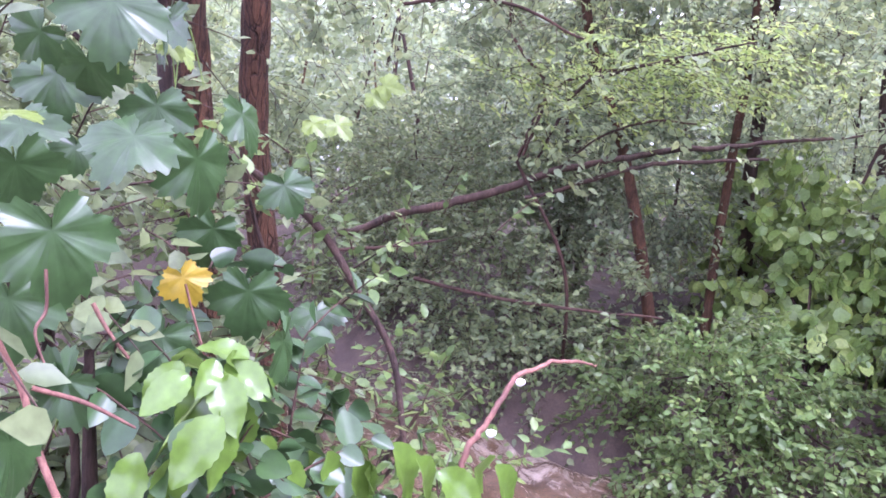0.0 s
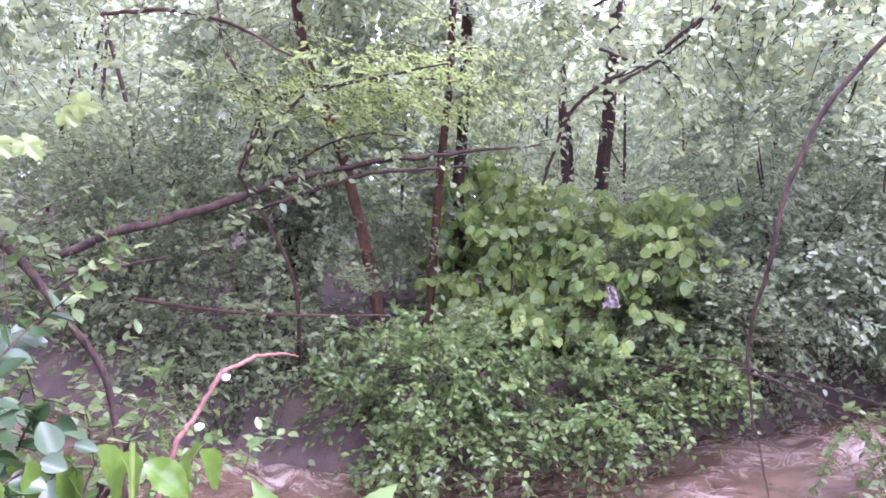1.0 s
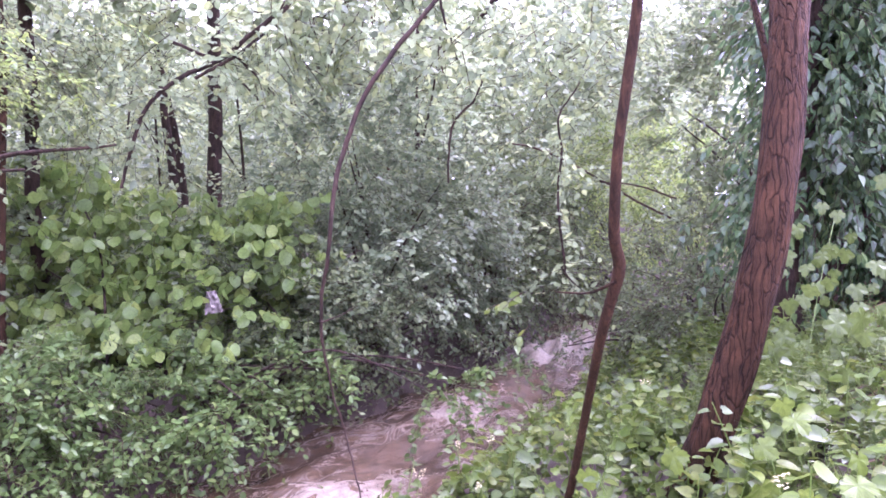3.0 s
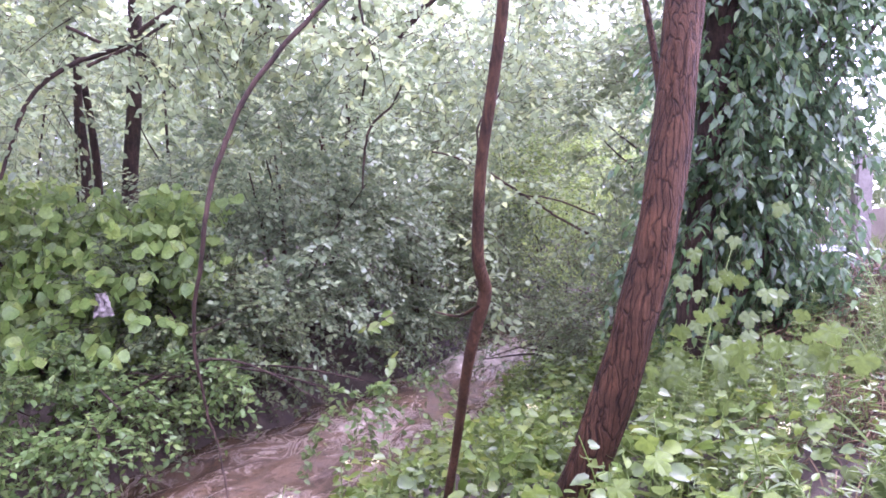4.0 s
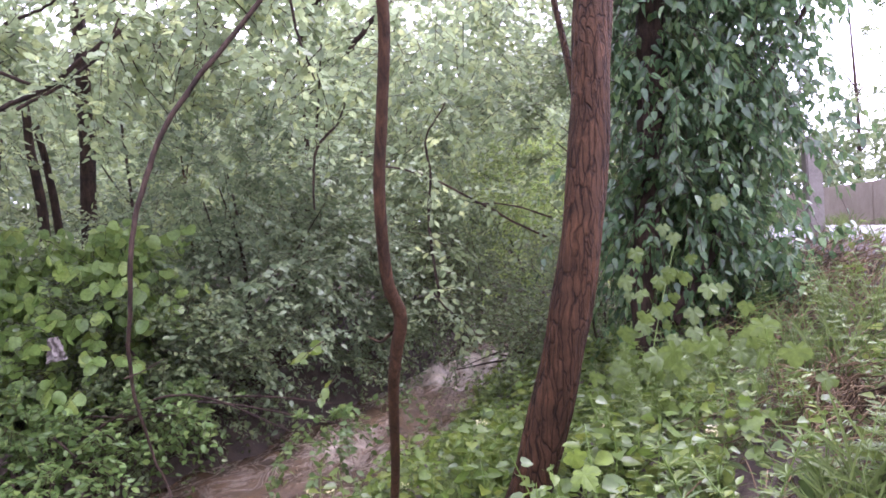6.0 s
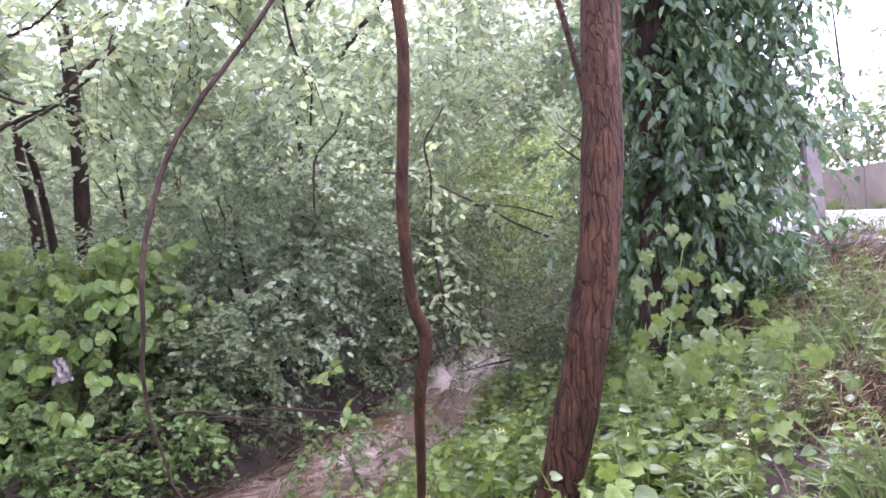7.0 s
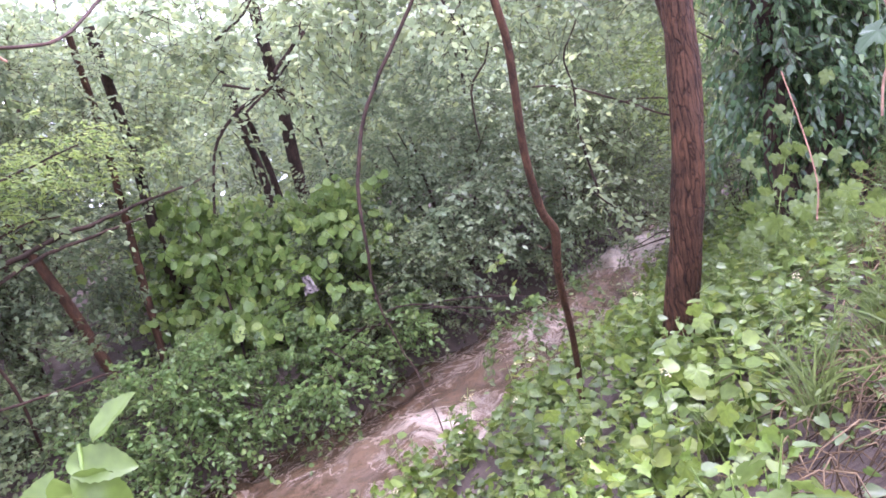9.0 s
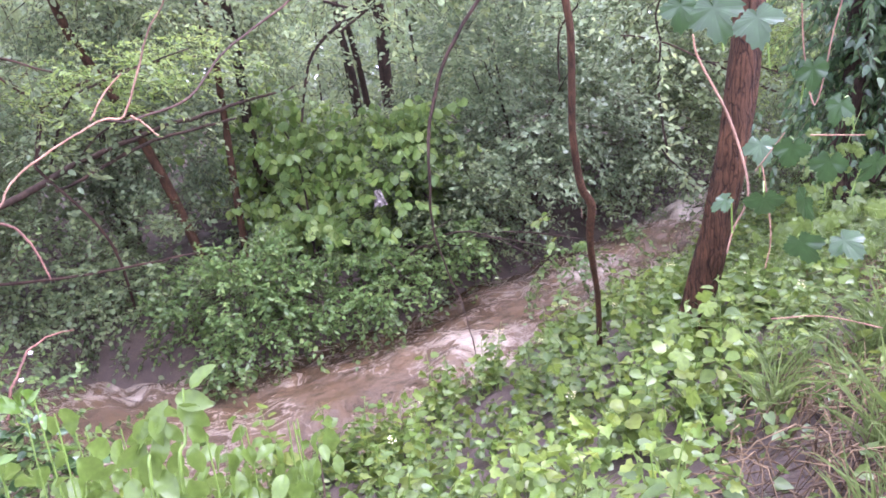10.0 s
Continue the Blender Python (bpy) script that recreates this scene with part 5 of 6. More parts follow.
for k in range(38):
    a, d = radians(YOUNG.uniform(-4, 100)), YOUNG.uniform(8.5, 17)
    x, y = 0.3 - math.sin(a) * d, 0.2 + math.cos(a) * d
    near_l, side_l = away(L_FINE, np.array([[x, y]]))
    near_r, side_r = away(R_FINE, np.array([[x, y]]))
    if min(near_l[0], near_r[0]) < 0.9 or (side_l[0] > 0 and side_r[0] < 0):
        continue
    z, lean, r0 = ground_z(x, y), RNG.normal(0, 0.10, 2), RNG.uniform(0.012, 0.045)
    hgt = RNG.uniform(4.5, 7.5)
    ln = [(x, y, z, r0), (x + lean[0] * 1.5, y + lean[1] * 1.5, z + hgt * 0.33, r0 * 0.85), (x + lean[0] * 4 + RNG.normal(0, 0.1), y + lean[1] * 4, z + hgt * 0.66, r0 * 0.6), (x + lean[0] * 7, y + lean[1] * 7, z + hgt, r0 * 0.25)]
    side = RNG.normal(0, 1, 2)
    s0 = np.array(ln[1][:3])
    tree("young_tree", "slim dark young trunk among woodland leaves", ln, M_DARKBARK if k % 3 else M_THIN, 8, 0.04, 0, 6, group=SLIM,
         limbs=[limb([tuple(s0), tuple(s0 + [side[0] * 0.4, side[1] * 0.4, 0.7]), tuple(s0 + [side[0] * 0.7, side[1] * 0.7, 1.7])], r0 * 0.5, r0 * 0.2)])
for x, y, hgt in ((16.5, 27, 9), (15.0, 30, 8), (21, 30, 10), (13.6, 27, 7)):
    z = ROAD_Z
    tree("bare_tree", "thin sparse tree against the white sky", [(x, y, z, 0.09), (x + 0.1, y, z + hgt * 0.4, 0.07), (x - 0.2, y, z + hgt, 0.02)], M_DARKBARK, 8, 0.03, group="thin trees beyond the road",
         limbs=[limb([(x, y, z + hgt * q), (x + s * 0.7, y, z + hgt * q + 1.0), (x + s * 1.1, y, z + hgt * q + 2.2)], 0.03, 0.01) for q, s in ((0.25, 1), (0.35, -1), (0.5, 1), (0.55, -1))],
         lobes=[(x, y, z + hgt * 0.6, 1.5, 1.0, hgt * 0.38)], twigs=110, leaves=7, size=0.17, length=0.9, leafmat=M_SMALL)

# ---- road, wall and post ----
def road_point(off, s, z):
    q = np.array([0.62, 0.32]) + ROAD_SIDE * off + ROAD_WAY * s
    return Vector((q[0], q[1], z))


bm = bmesh.new()
rows_ = []
for s in np.arange(-8, 60, 1.0):
    rows_.append([bm.verts.new(road_point(o_ + 0.05 * math.sin(1.7 * s + o_), s, ROAD_Z + h_)) for o_, h_ in ((2.4, -0.05), (2.6, 0.015), (3.7, 0.03), (4.75, 0.015), (4.95, -0.05))])
for a, c in zip(rows_, rows_[1:]):
    for q in range(4):
        bm.faces.new((a[q], a[q + 1], c[q + 1], c[q]))
me = bpy.data.meshes.new("road")
bm.to_mesh(me)
me.materials.append(M_ROAD)
tagged(new("road", me), "narrow wet grey lane above the bank", "road", kind="structure")

wall = thing("concrete_wall", "low brown-stained concrete wall of upright slabs along the lane", "wall", kind="structure")


def slab(length, thick, hgt, bev=0.012):
    b_ = bmesh.new()
    bmesh.ops.create_cube(b_, size=1.0)
    bmesh.ops.scale(b_, vec=(thick, length, hgt), verts=b_.verts)
    bmesh.ops.translate(b_, vec=(0, 0, hgt / 2), verts=b_.verts)
    bmesh.ops.bevel(b_, geom=b_.edges[:], offset=bev, segments=2, affect="EDGES")
    m_ = bpy.data.meshes.new("slab")
    b_.to_mesh(m_)
    b_.free()
    return m_


turn = math.atan2(-ROAD_WAY[0], ROAD_WAY[1])
slab_me = slab(2.47, 0.16, 0.82)
for k in range(-2, 12):
    ob = part("slab", slab_me, M_CONC, wall)
    ob.matrix_basis = Matrix.Translation(road_point(5.33, 12.3 + 2.5 * (k - 4) + 1.25, ROAD_Z - 0.12 + 0.01 * math.sin(k * 2.3))) @ Matrix.Rotation(turn, 4, "Z")
post = thing("concrete_post", "square weathered concrete post beside the ivy", "post", place=(3.60, 5.92, ROAD_Z - 0.15))
post.rotation_euler = (0, radians(-1), turn)
b_ = bmesh.new()
bmesh.ops.create_cube(b_, size=1.0)
bmesh.ops.scale(b_, vec=(0.12, 0.12, 0.98), verts=b_.verts)
bmesh.ops.translate(b_, vec=(0, 0, 0.49), verts=b_.verts)
bmesh.ops.bevel(b_, geom=b_.edges[:], offset=0.012, segments=2, affect="EDGES")
me = bpy.data.meshes.new("shaft")
b_.to_mesh(me)
part("shaft", me, M_POST, post)

# ---- plants of the near bank ----
def strip(points, widths, up=(0, 0, 1.0)):
    """A blade: a folded strip along points."""
    c, w = np.array(points), np.array(widths)[:, None]
    d = unit(np.gradient(c, axis=0))
    s = unit(np.cross(d, np.array(up)))
    n3 = np.cross(s, d)
    v = np.stack([c - s * w + n3 * w * 0.5, c, c + s * w + n3 * w * 0.5], 1).reshape(-1, 3)
    f = []
    for q in range(len(c) - 1):
        f += [(3 * q, 3 * q + 1, 3 * q + 4, 3 * q + 3), (3 * q + 1, 3 * q + 2, 3 * q + 5, 3 * q + 4)]
    return v, np.array(f)


def grass_mesh(n, lo, hi, spread=0.10):
    vs, fs, k = [], [], 0
    for _ in range(n):
        a, L_ = RNG.uniform(0, 6.3), RNG.uniform(lo, hi)
        out_ = np.array([math.cos(a), math.sin(a), 0])
        b0 = np.append(RNG.normal(0, spread * 0.5, 2), -0.02)
        bend = RNG.uniform(0.15, 0.75)
        t = np.linspace(0, 1, 6)[:, None]
        pts = b0 + out_ * L_ * bend * t ** 1.8 + np.array([0, 0, 1.0]) * L_ * (t - 0.45 * bend * t ** 2.5)
        v, f = strip(pts, RNG.uniform(0.003, 0.006) * np.array([0.7, 1, 1, 0.85, 0.55, 0.05]), up=(-out_[1], out_[0], 0.3))
        vs.append(v)
        fs.append(f + k)
        k += len(v)
    return mesh_np("grass", np.vstack(vs), np.vstack(fs))


def weed(label, stems, hgt, pairs, size, template, leafmat, kind_of="weed"):
    top = thing(kind_of, label, "weed", "weeds on the bank", place=(0, 0, -50))
    sl_, P_, A_, N_, S_ = [], [], [], [], []
    for _ in range(stems):
        a, ln = RNG.uniform(0, 6.3), RNG.uniform(0.05, 0.35)
        h_ = hgt * RNG.uniform(0.7, 1.2)
        t = np.linspace(0, 1, 5)[:, None]
        b0 = np.append(RNG.normal(0, 0.05, 2), -0.03)
        c = b0 + np.array([math.cos(a), math.sin(a), 0]) * h_ * ln * t ** 1.6 + np.array([0, 0, h_]) * t
        sl_.append(np.column_stack([c, np.linspace(0.0035, 0.0015, 5)]))
        for q in range(pairs):
            f_ = 0.2 + 0.8 * (q + 0.5) / pairs
            p_ = np.array([np.interp(f_, t[:, 0], c[:, k]) for k in range(3)])
            th = q * 1.57 + RNG.uniform(-0.4, 0.4)
            for s in (0, math.pi):
                dv = np.array([math.cos(th + s), math.sin(th + s), RNG.uniform(-0.25, 0.35)])
                P_.append(p_ + dv * 0.02)
                A_.append(dv)
                N_.append(np.array([0, 0, 1.0]) + RNG.normal(0, 0.45, 3))
                S_.append(size * RNG.uniform(0.65, 1.2) * (1.1 - 0.45 * f_))
    for l in sl_:
        part("stem", tubes("stem", [l], 5), M_GREENSTEM, top)
    part("foliage", leaf_mesh("foliage", template, np.array(P_), np.array(A_), np.array(N_), np.array(S_)), leafmat, top, kind="stuff")
    return top


def cleavers(label):
    top = thing("cleavers", label, "weed", "weeds on the bank", place=(0, 0, -50))
    P_, A_, N_ = [], [], []
    for _ in range(3):
        a, h_ = RNG.uniform(0, 6.3), RNG.uniform(0.3, 0.5)
        t = np.linspace(0, 1, 5)[:, None]
        c = np.append(RNG.normal(0, 0.06, 2), -0.03) + np.array([math.cos(a), math.sin(a), 0]) * h_ * 0.4 * t ** 1.5 + np.array([0, 0, h_]) * t
        part("stem", tubes("stem", [np.column_stack([c, np.full(5, 0.0018)])], 4), M_GREENSTEM, top)
        for q in range(9):
            f_ = 0.1 + 0.9 * q / 8
            p_ = np.array([np.interp(f_, t[:, 0], c[:, k]) for k in range(3)])
            for w_ in range(7):
                th = w_ * 0.9 + q
                P_.append(p_)
                A_.append((math.cos(th), math.sin(th), 0.35))
                N_.append((0, 0, 1.0))
    n = len(P_)
    part("foliage", leaf_mesh("foliage", leaf_template([(0.0, 0.0), (0.07, 0.3), (0.08, 0.7), (0.0, 1.0)]), np.array(P_), np.array(A_), np.array(N_) + RNG.normal(0, 0.2, (n, 3)), RNG.uniform(0.03, 0.055, n)), M_WEED, top, kind="stuff")
    return top


def tuft(label, n, lo, hi):
    top = thing("grass_tuft", label, "grass", "grass on the bank", place=(0, 0, -50))
    part("grass", grass_mesh(n, lo, hi), M_GRASS, top, kind="stuff")
    return top


POOL = RNG.uniform((-7.0, -5.0), (4.6, 9.2), (26000, 2))
_d, _s = away(R_FINE, POOL)
POOL = POOL[(_s > 0) & (_d > 0.03) & (road_offset(POOL) < 2.35)]


def bank_spot(x0, x1, y0, y1):
    """A random place on the near bank, clear of water and lane."""
    while True:
        q = POOL[RNG.integers(len(POOL))] + RNG.uniform(-0.015, 0.015, 2)
        if x0 < q[0] < x1 and y0 < q[1] < y1:
            return q


DEAD = ((1.5, 1.35, 0.42, 0.9), (2.05, 2.75, 0.35, 0.8), (2.75, 4.2, 0.6, 0.9), (2.9, 5.4, 0.5, 0.9))


def in_dead_patch(q):
    return any(((q[0] - x) / a) ** 2 + ((q[1] - y) / c) ** 2 < 1 for x, y, a, c in DEAD)


def by_lane(q):
    """The strip of slope under the lane, where only grass and dead stalks grow."""
    return q[0] > 1.12 and q[1] < 2.5 or q[0] > 2.0


def scatter(protos, n, box, lo, hi, bare=0.9, leafy=False):
    first = [True] * len(protos)
    for k in range(n):
        q = bank_spot(*box)
        if in_dead_patch(q) and RNG.uniform() < bare or leafy and by_lane(q) and RNG.uniform() < 0.82:
            continue
        i_ = k % len(protos)
        s = RNG.uniform(lo, hi)
        m_ = Matrix.Translation((q[0], q[1], ground_z(*q))) @ Matrix.Rotation(RNG.uniform(0, 6.28), 4, "Z") @ Matrix.Rotation(RNG.normal(0, 0.12), 4, "X") @ Matrix.Scale(s, 4)
        if first[i_]:
            protos[i_].matrix_basis = m_
            first[i_] = False
        else:
            copy_thing(protos[i_], m_)


WEEDS = [weed("fresh green bank weed with heart-shaped leaves", s, h, p_, z_, T_HEART, m_) for s, h, p_, z_, m_ in
         ((2, 0.30, 6, 0.062, M_WEED), (1, 0.40, 7, 0.075, M_WEED), (3, 0.26, 5, 0.055, M_FRESH), (2, 0.36, 6, 0.078, M_FRESH), (2, 0.30, 6, 0.052, M_WEED))]
scatter(WEEDS, 190, (-1.2, 2.6, 0.2, 6.5), 0.7, 1.2, leafy=True)
WEEDS2 = [weed("leafy green weed with pointed oval leaves", s, h, p_, z_, T_ROUND, m_) for s, h, p_, z_, m_ in ((2, 0.4, 7, 0.068, M_FRESH), (1, 0.45, 8, 0.075, M_WEED), (3, 0.3, 6, 0.06, M_WEED))]
scatter(WEEDS2, 110, (-2.8, 2.8, 0.0, 9.0), 0.7, 1.25, leafy=True)
FLOWER = []
for kind in range(2):
    top = thing("wildflower", "slender weed with tiny pale yellow-white flowers", "wildflower", "flowers on the bank", place=(0, 0, -50))
    part("stem", tubes("stem", [smooth_line([(0, 0, -0.03, 0.002), (0.01, 0.02, 0.2, 0.0018), (0.03 - 0.05 * kind, 0.02, 0.42, 0.0012)], 5)], 5), M_GREENSTEM, top)
    th = RNG.uniform(0, 6.3, 26)
    P_ = np.column_stack([0.03 - 0.05 * kind + 0.022 * np.cos(th) * RNG.uniform(0.2, 1, 26), 0.02 + 0.022 * np.sin(th), 0.42 + RNG.normal(0, 0.012, 26)])
    part("blossom", leaf_mesh("blossom", T_ROUND, P_, np.column_stack([np.cos(th), np.sin(th), np.full(26, 0.5)]), RNG.normal(0, 0.4, (26, 3)) + [0, 0, 1.0], RNG.uniform(0.007, 0.012, 26)), M_BLOSSOM, top, "tiny pale blossom")
    th = RNG.uniform(0, 6.3, 10)
    part("foliage", leaf_mesh("foliage", T_LANCE, np.column_stack([0.01 * np.cos(th), 0.01 * np.sin(th), np.linspace(0.05, 0.34, 10)]), np.column_stack([np.cos(th), np.sin(th), np.full(10, 0.3)]), RNG.normal(0, 0.3, (10, 3)) + [0, 0, 1.0], RNG.uniform(0.03, 0.055, 10)), M_WEED, top, kind="stuff")
    FLOWER.append(top)
scatter(FLOWER, 13, (-0.6, 1.6, 1.6, 4.2), 0.7, 1.1)
CLEAVERS = [cleavers("whorled light green cleavers on the bank") for _ in range(3)]
scatter(CLEAVERS, 110, (1.15, 2.9, 1.9, 4.6), 0.6, 1.1, 0.35)
WEEDS3 = [weed("slender weed with long narrow drooping leaves", s, h, p_, z_, T_LANCE, m_) for s, h, p_, z_, m_ in ((3, 0.34, 8, 0.085, M_FRESH), (4, 0.28, 7, 0.075, M_WEED), (2, 0.42, 9, 0.09, M_FRESH))]
scatter(WEEDS3, 150, (1.15, 2.8, 1.6, 4.6), 0.6, 1.1, 0.5)
GRASS = [tuft("tuft of long arching green grass", n, lo, hi) for n, lo, hi in ((30, 0.2, 0.45), (40, 0.15, 0.35), (22, 0.3, 0.6))]
scatter(GRASS, 130, (0.6, 3.1, 0.2, 5.0), 0.5, 0.9, 0.85)
VERGE = [tuft("tuft of short verge grass along the wall", 44, 0.12, 0.28) for _ in range(2)]
for k in range(46):
    q = road_point(5.05 + RNG.uniform(-0.15, 0.12), RNG.uniform(4, 22), ROAD_Z) if k % 3 else road_point(RNG.uniform(2.0, 2.3), RNG.uniform(2, 12), ROAD_Z)
    m_ = Matrix.Translation(q) @ Matrix.Rotation(RNG.uniform(0, 6.28), 4, "Z") @ Matrix.Scale(RNG.uniform(0.7, 1.3), 4)
    if k < 2:
        VERGE[k].matrix_basis = m_
    else:
        copy_thing(VERGE[k % 2], m_)

# low leaf cover on the slope
q = np.array([bank_spot(-3.0, 3.2, -1.5, 9.0) for _ in range(13000)] + [bank_spot(-7.0, 3.4, -5.0, 9.2) for _ in range(9500)])
q = q[[not in_dead_patch(k) or RNG.uniform() < 0.3 for k in q]]
n = len(q)
pos = np.column_stack([q, height(q) + RNG.uniform(0.02, 0.14, n)])
q2 = np.array([bank_spot(-3.0, 2.7, 0.0, 8.5) for _ in range(4500)])
q2 = q2[[not in_dead_patch(k) and not by_lane(k) for k in q2]]
up = RNG.uniform(0.08, 0.36, len(q2)) * (0.6 + 0.4 * np.sin(2.3 * q2[:, 0]) * np.sin(1.9 * q2[:, 1]))
growth = thing("undergrowth", "fresh green leaves standing over the near bank", "plants", kind="stuff")
part("foliage", leaf_mesh("foliage", T_LOBED, np.column_stack([q2, height(q2) + up]), RNG.normal(0, 1, (len(q2), 3)) * [1, 1, 0.35] + [0, 0, -0.2], RNG.normal(0, 0.6, (len(q2), 3)) + [-0.3, -0.6, 0.7], RNG.uniform(0.03, 0.065, len(q2))), M_FRESH, growth, kind="stuff")
cover = thing("ground_cover", "low leafy ground cover over the near bank", "plants", kind="stuff")
part("foliage", leaf_mesh("foliage", T_HEART, pos, RNG.normal(0, 1, (n, 3)) * [1, 1, 0.3], RNG.normal(0, 0.6, (n, 3)) + [-0.1, -0.4, 0.7], RNG.uniform(0.025, 0.06, n)), M_WEED, cover, kind="stuff")

# dead stalks
vs = []
for k in range(2400):
    c = DEAD[k % 4]
    x, y = c[0] + RNG.normal(0, 0.5) * c[2], c[1] + RNG.normal(0, 0.5) * c[3]
    a, L_ = RNG.uniform(0, 6.3), RNG.uniform(0.10, 0.38)
    z = ground_z(x, y)
    e = np.array([math.cos(a), math.sin(a)]) * L_
    z2 = ground_z(x + e[0], y + e[1])
    h_ = RNG.uniform(0.01, 0.16)
    vs.append([(x, y, z + 0.01, 0.0024), (x + e[0] * 0.35, y + e[1] * 0.35, z * 0.65 + z2 * 0.35 + h_, 0.0028), (x + e[0] * 0.7, y + e[1] * 0.7, z * 0.3 + z2 * 0.7 + h_, 0.0025), (x + e[0], y + e[1], z2 + RNG.uniform(0.0, 0.06), 0.0015)])
dead = thing("dead_stalks", "tangle of dead brown stalks on bare soil", "dead plants", kind="stuff")
part("litter", quick_tubes("litter", np.array(vs)), M_DRY, dead, kind="stuff")

scatter([tuft("tuft of long pale grass at the slope's foot", n, lo, hi) for n, lo, hi in ((34, 0.3, 0.6), (26, 0.35, 0.7))], 30, (2.1, 3.0, 1.2, 3.6), 0.6, 0.95, 0.5)
scatter([tuft("tuft of long bent grass beside dead stalks", n, lo, hi) for n, lo, hi in ((34, 0.25, 0.5), (26, 0.3, 0.6))], 46, (1.25, 2.3, 0.2, 2.2), 0.6, 1.0, 0.4)

# ---- foreground: hop vines, shoots and twigs ----
def hop_leaf(width, lobes=5, seed=0):
    """A lobed, toothed leaf: a fan of two rings with the veins pressed in; the stalk end at the origin, the tip along y."""
    rg = np.random.default_rng(seed)
    n = 96
    th = np.linspace(0, 2 * np.pi, n, endpoint=False) - np.pi / 2
    dirs = [(90, 1.0, 46), (22, 0.9, 46), (158, 0.9, 46), (-38, 0.62, 44), (218, 0.62, 44)] if lobes == 5 else [(90, 1.0, 42), (20, 0.78, 48), (160, 0.78, 48)]
    r = np.full(n, 0.5)
    for dg, l_, w_ in dirs:
        dlt = np.abs((np.degrees(th) - dg + 180) % 360 - 180) / (w_ * rg.uniform(0.9, 1.1))
        r = np.maximum(r, l_ * np.sqrt(np.clip(1 - dlt ** 1.7, 0, 1)) ** 0.8)
    notch = np.abs((np.degrees(th) + 90 + 180) % 360 - 180)
    r *= np.clip(0.25 + notch / 40, 0.25, 1)
    r *= 1 + 0.07 * np.array([1.0, 0.3, -0.5, -0.8])[np.arange(n) % 4]
    ring = []
    for f_ in (0.45, 0.75, 1.0):
        x, y = r * f_ * np.cos(th), r * f_ * np.sin(th)
        vein = np.min([np.abs((np.degrees(th) - dg + 180) % 360 - 180) for dg, _, _ in dirs], axis=0)
        z = 0.09 * np.clip(vein / 22, 0, 1) * f_ + 0.012 * np.sin(vein * 0.9) * f_ - 0.22 * (r * f_) ** 2 + 0.03 * np.sin(3 * th + seed) * f_
        ring.append(np.column_stack([x, y + 0.30, z]))
    v = np.vstack([[[0, 0.30, 0.0]]] + ring) * width * 0.55
    k = np.arange(n)
    k2 = (k + 1) % n
    quads = np.vstack([np.stack([1 + q + k, 1 + q + n + k, 1 + q + n + k2, 1 + q + k2], -1) for q in (0, n)])
    tris = [(0, 1 + a, 1 + c) for a, c in zip(k, k2)]
    m_ = bpy.data.meshes.new("leaf")
    m_.from_pydata(v.tolist(), [], [tuple(int(e) for e in f_) for f_ in quads] + [tuple(int(e) for e in f_) for f_ in tris])
    m_.polygons.foreach_set("use_smooth", np.ones(len(m_.polygons), bool))
    return m_


def facing(p, axis, normal):
    y = Vector(axis).normalized()
    x = y.cross(Vector(normal)).normalized()
    z = x.cross(y)
    m_ = Matrix((x, y, z)).transposed().to_4x4()
    m_.translation = Vector(p)
    return m_


def vine(name, label, stem_lines, leaf_rows, toward, leafmat, stemmat, lobes=5, tip=(0, 0, -1), category="vine"):
    """A climbing plant: stems, and each large leaf a part with its stalk."""
    o = Vector(stem_lines[0][0][:3])
    top = thing(name, label, category, place=tuple(o))
    for l in stem_lines:
        l = smooth_line(l, 8)
        l[:, :3] -= np.array(o)
        part("stem", tubes("stem", [l], 7, 0.05), stemmat, top)
    for k, (x, y, z, w) in enumerate(leaf_rows):
        nrm = Vector(toward) + Vector(RNG.normal(0, 0.3, 3))
        ax_ = Vector(tip) + Vector(RNG.normal(0, 0.4, 3))
        ob = part("leaf", hop_leaf(w * 1.05, lobes, k + 1), leafmat, top)
        c = Vector((x, y, z)) - ax_.normalized() * w * 0.3
        ob.matrix_basis = facing(c - o, ax_, nrm)
        st = smooth_line([(*(c - o - ax_.normalized() * w * 0.0), 0.0012), (*(c - o - Vector(nrm).normalized() * w * 0.4 + Vector((0, 0, 0.01))), 0.0013), (*(c - o - Vector(nrm).normalized() * w * 0.8 - Vector((0, 0, 0.03))), 0.0014)], 4)
        part("leaf_stalk", tubes("leaf_stalk", [st], 4), M_GREENSTEM, top)
    return top


vine("hop_vine", "hop vine with large dark lobed toothed leaves", [STEML0, STEML1, STALKL, TENDRIL], HOPS, (0.75, -0.1, 0.65), M_HOP, M_REDSTEM)
vine("bare_shrub", "dark bare stem crossing in front of the trunks", [STEML], LFA, (0.5, -0.3, 0.8), M_FRESH, M_DARKBARK, 3, (0.4, 0.5, -0.3), "shrub")


rows_h = []
for k in range(60):
    t = RNG.uniform(0, 1)
    rows_h.append((1.40 + 0.50 * t + RNG.normal(0, 0.12), 3.3 + 0.65 * t + RNG.normal(0, 0.12), 0.8 + 0.85 * t + RNG.normal(0, 0.12), RNG.uniform(0.07, 0.12)))
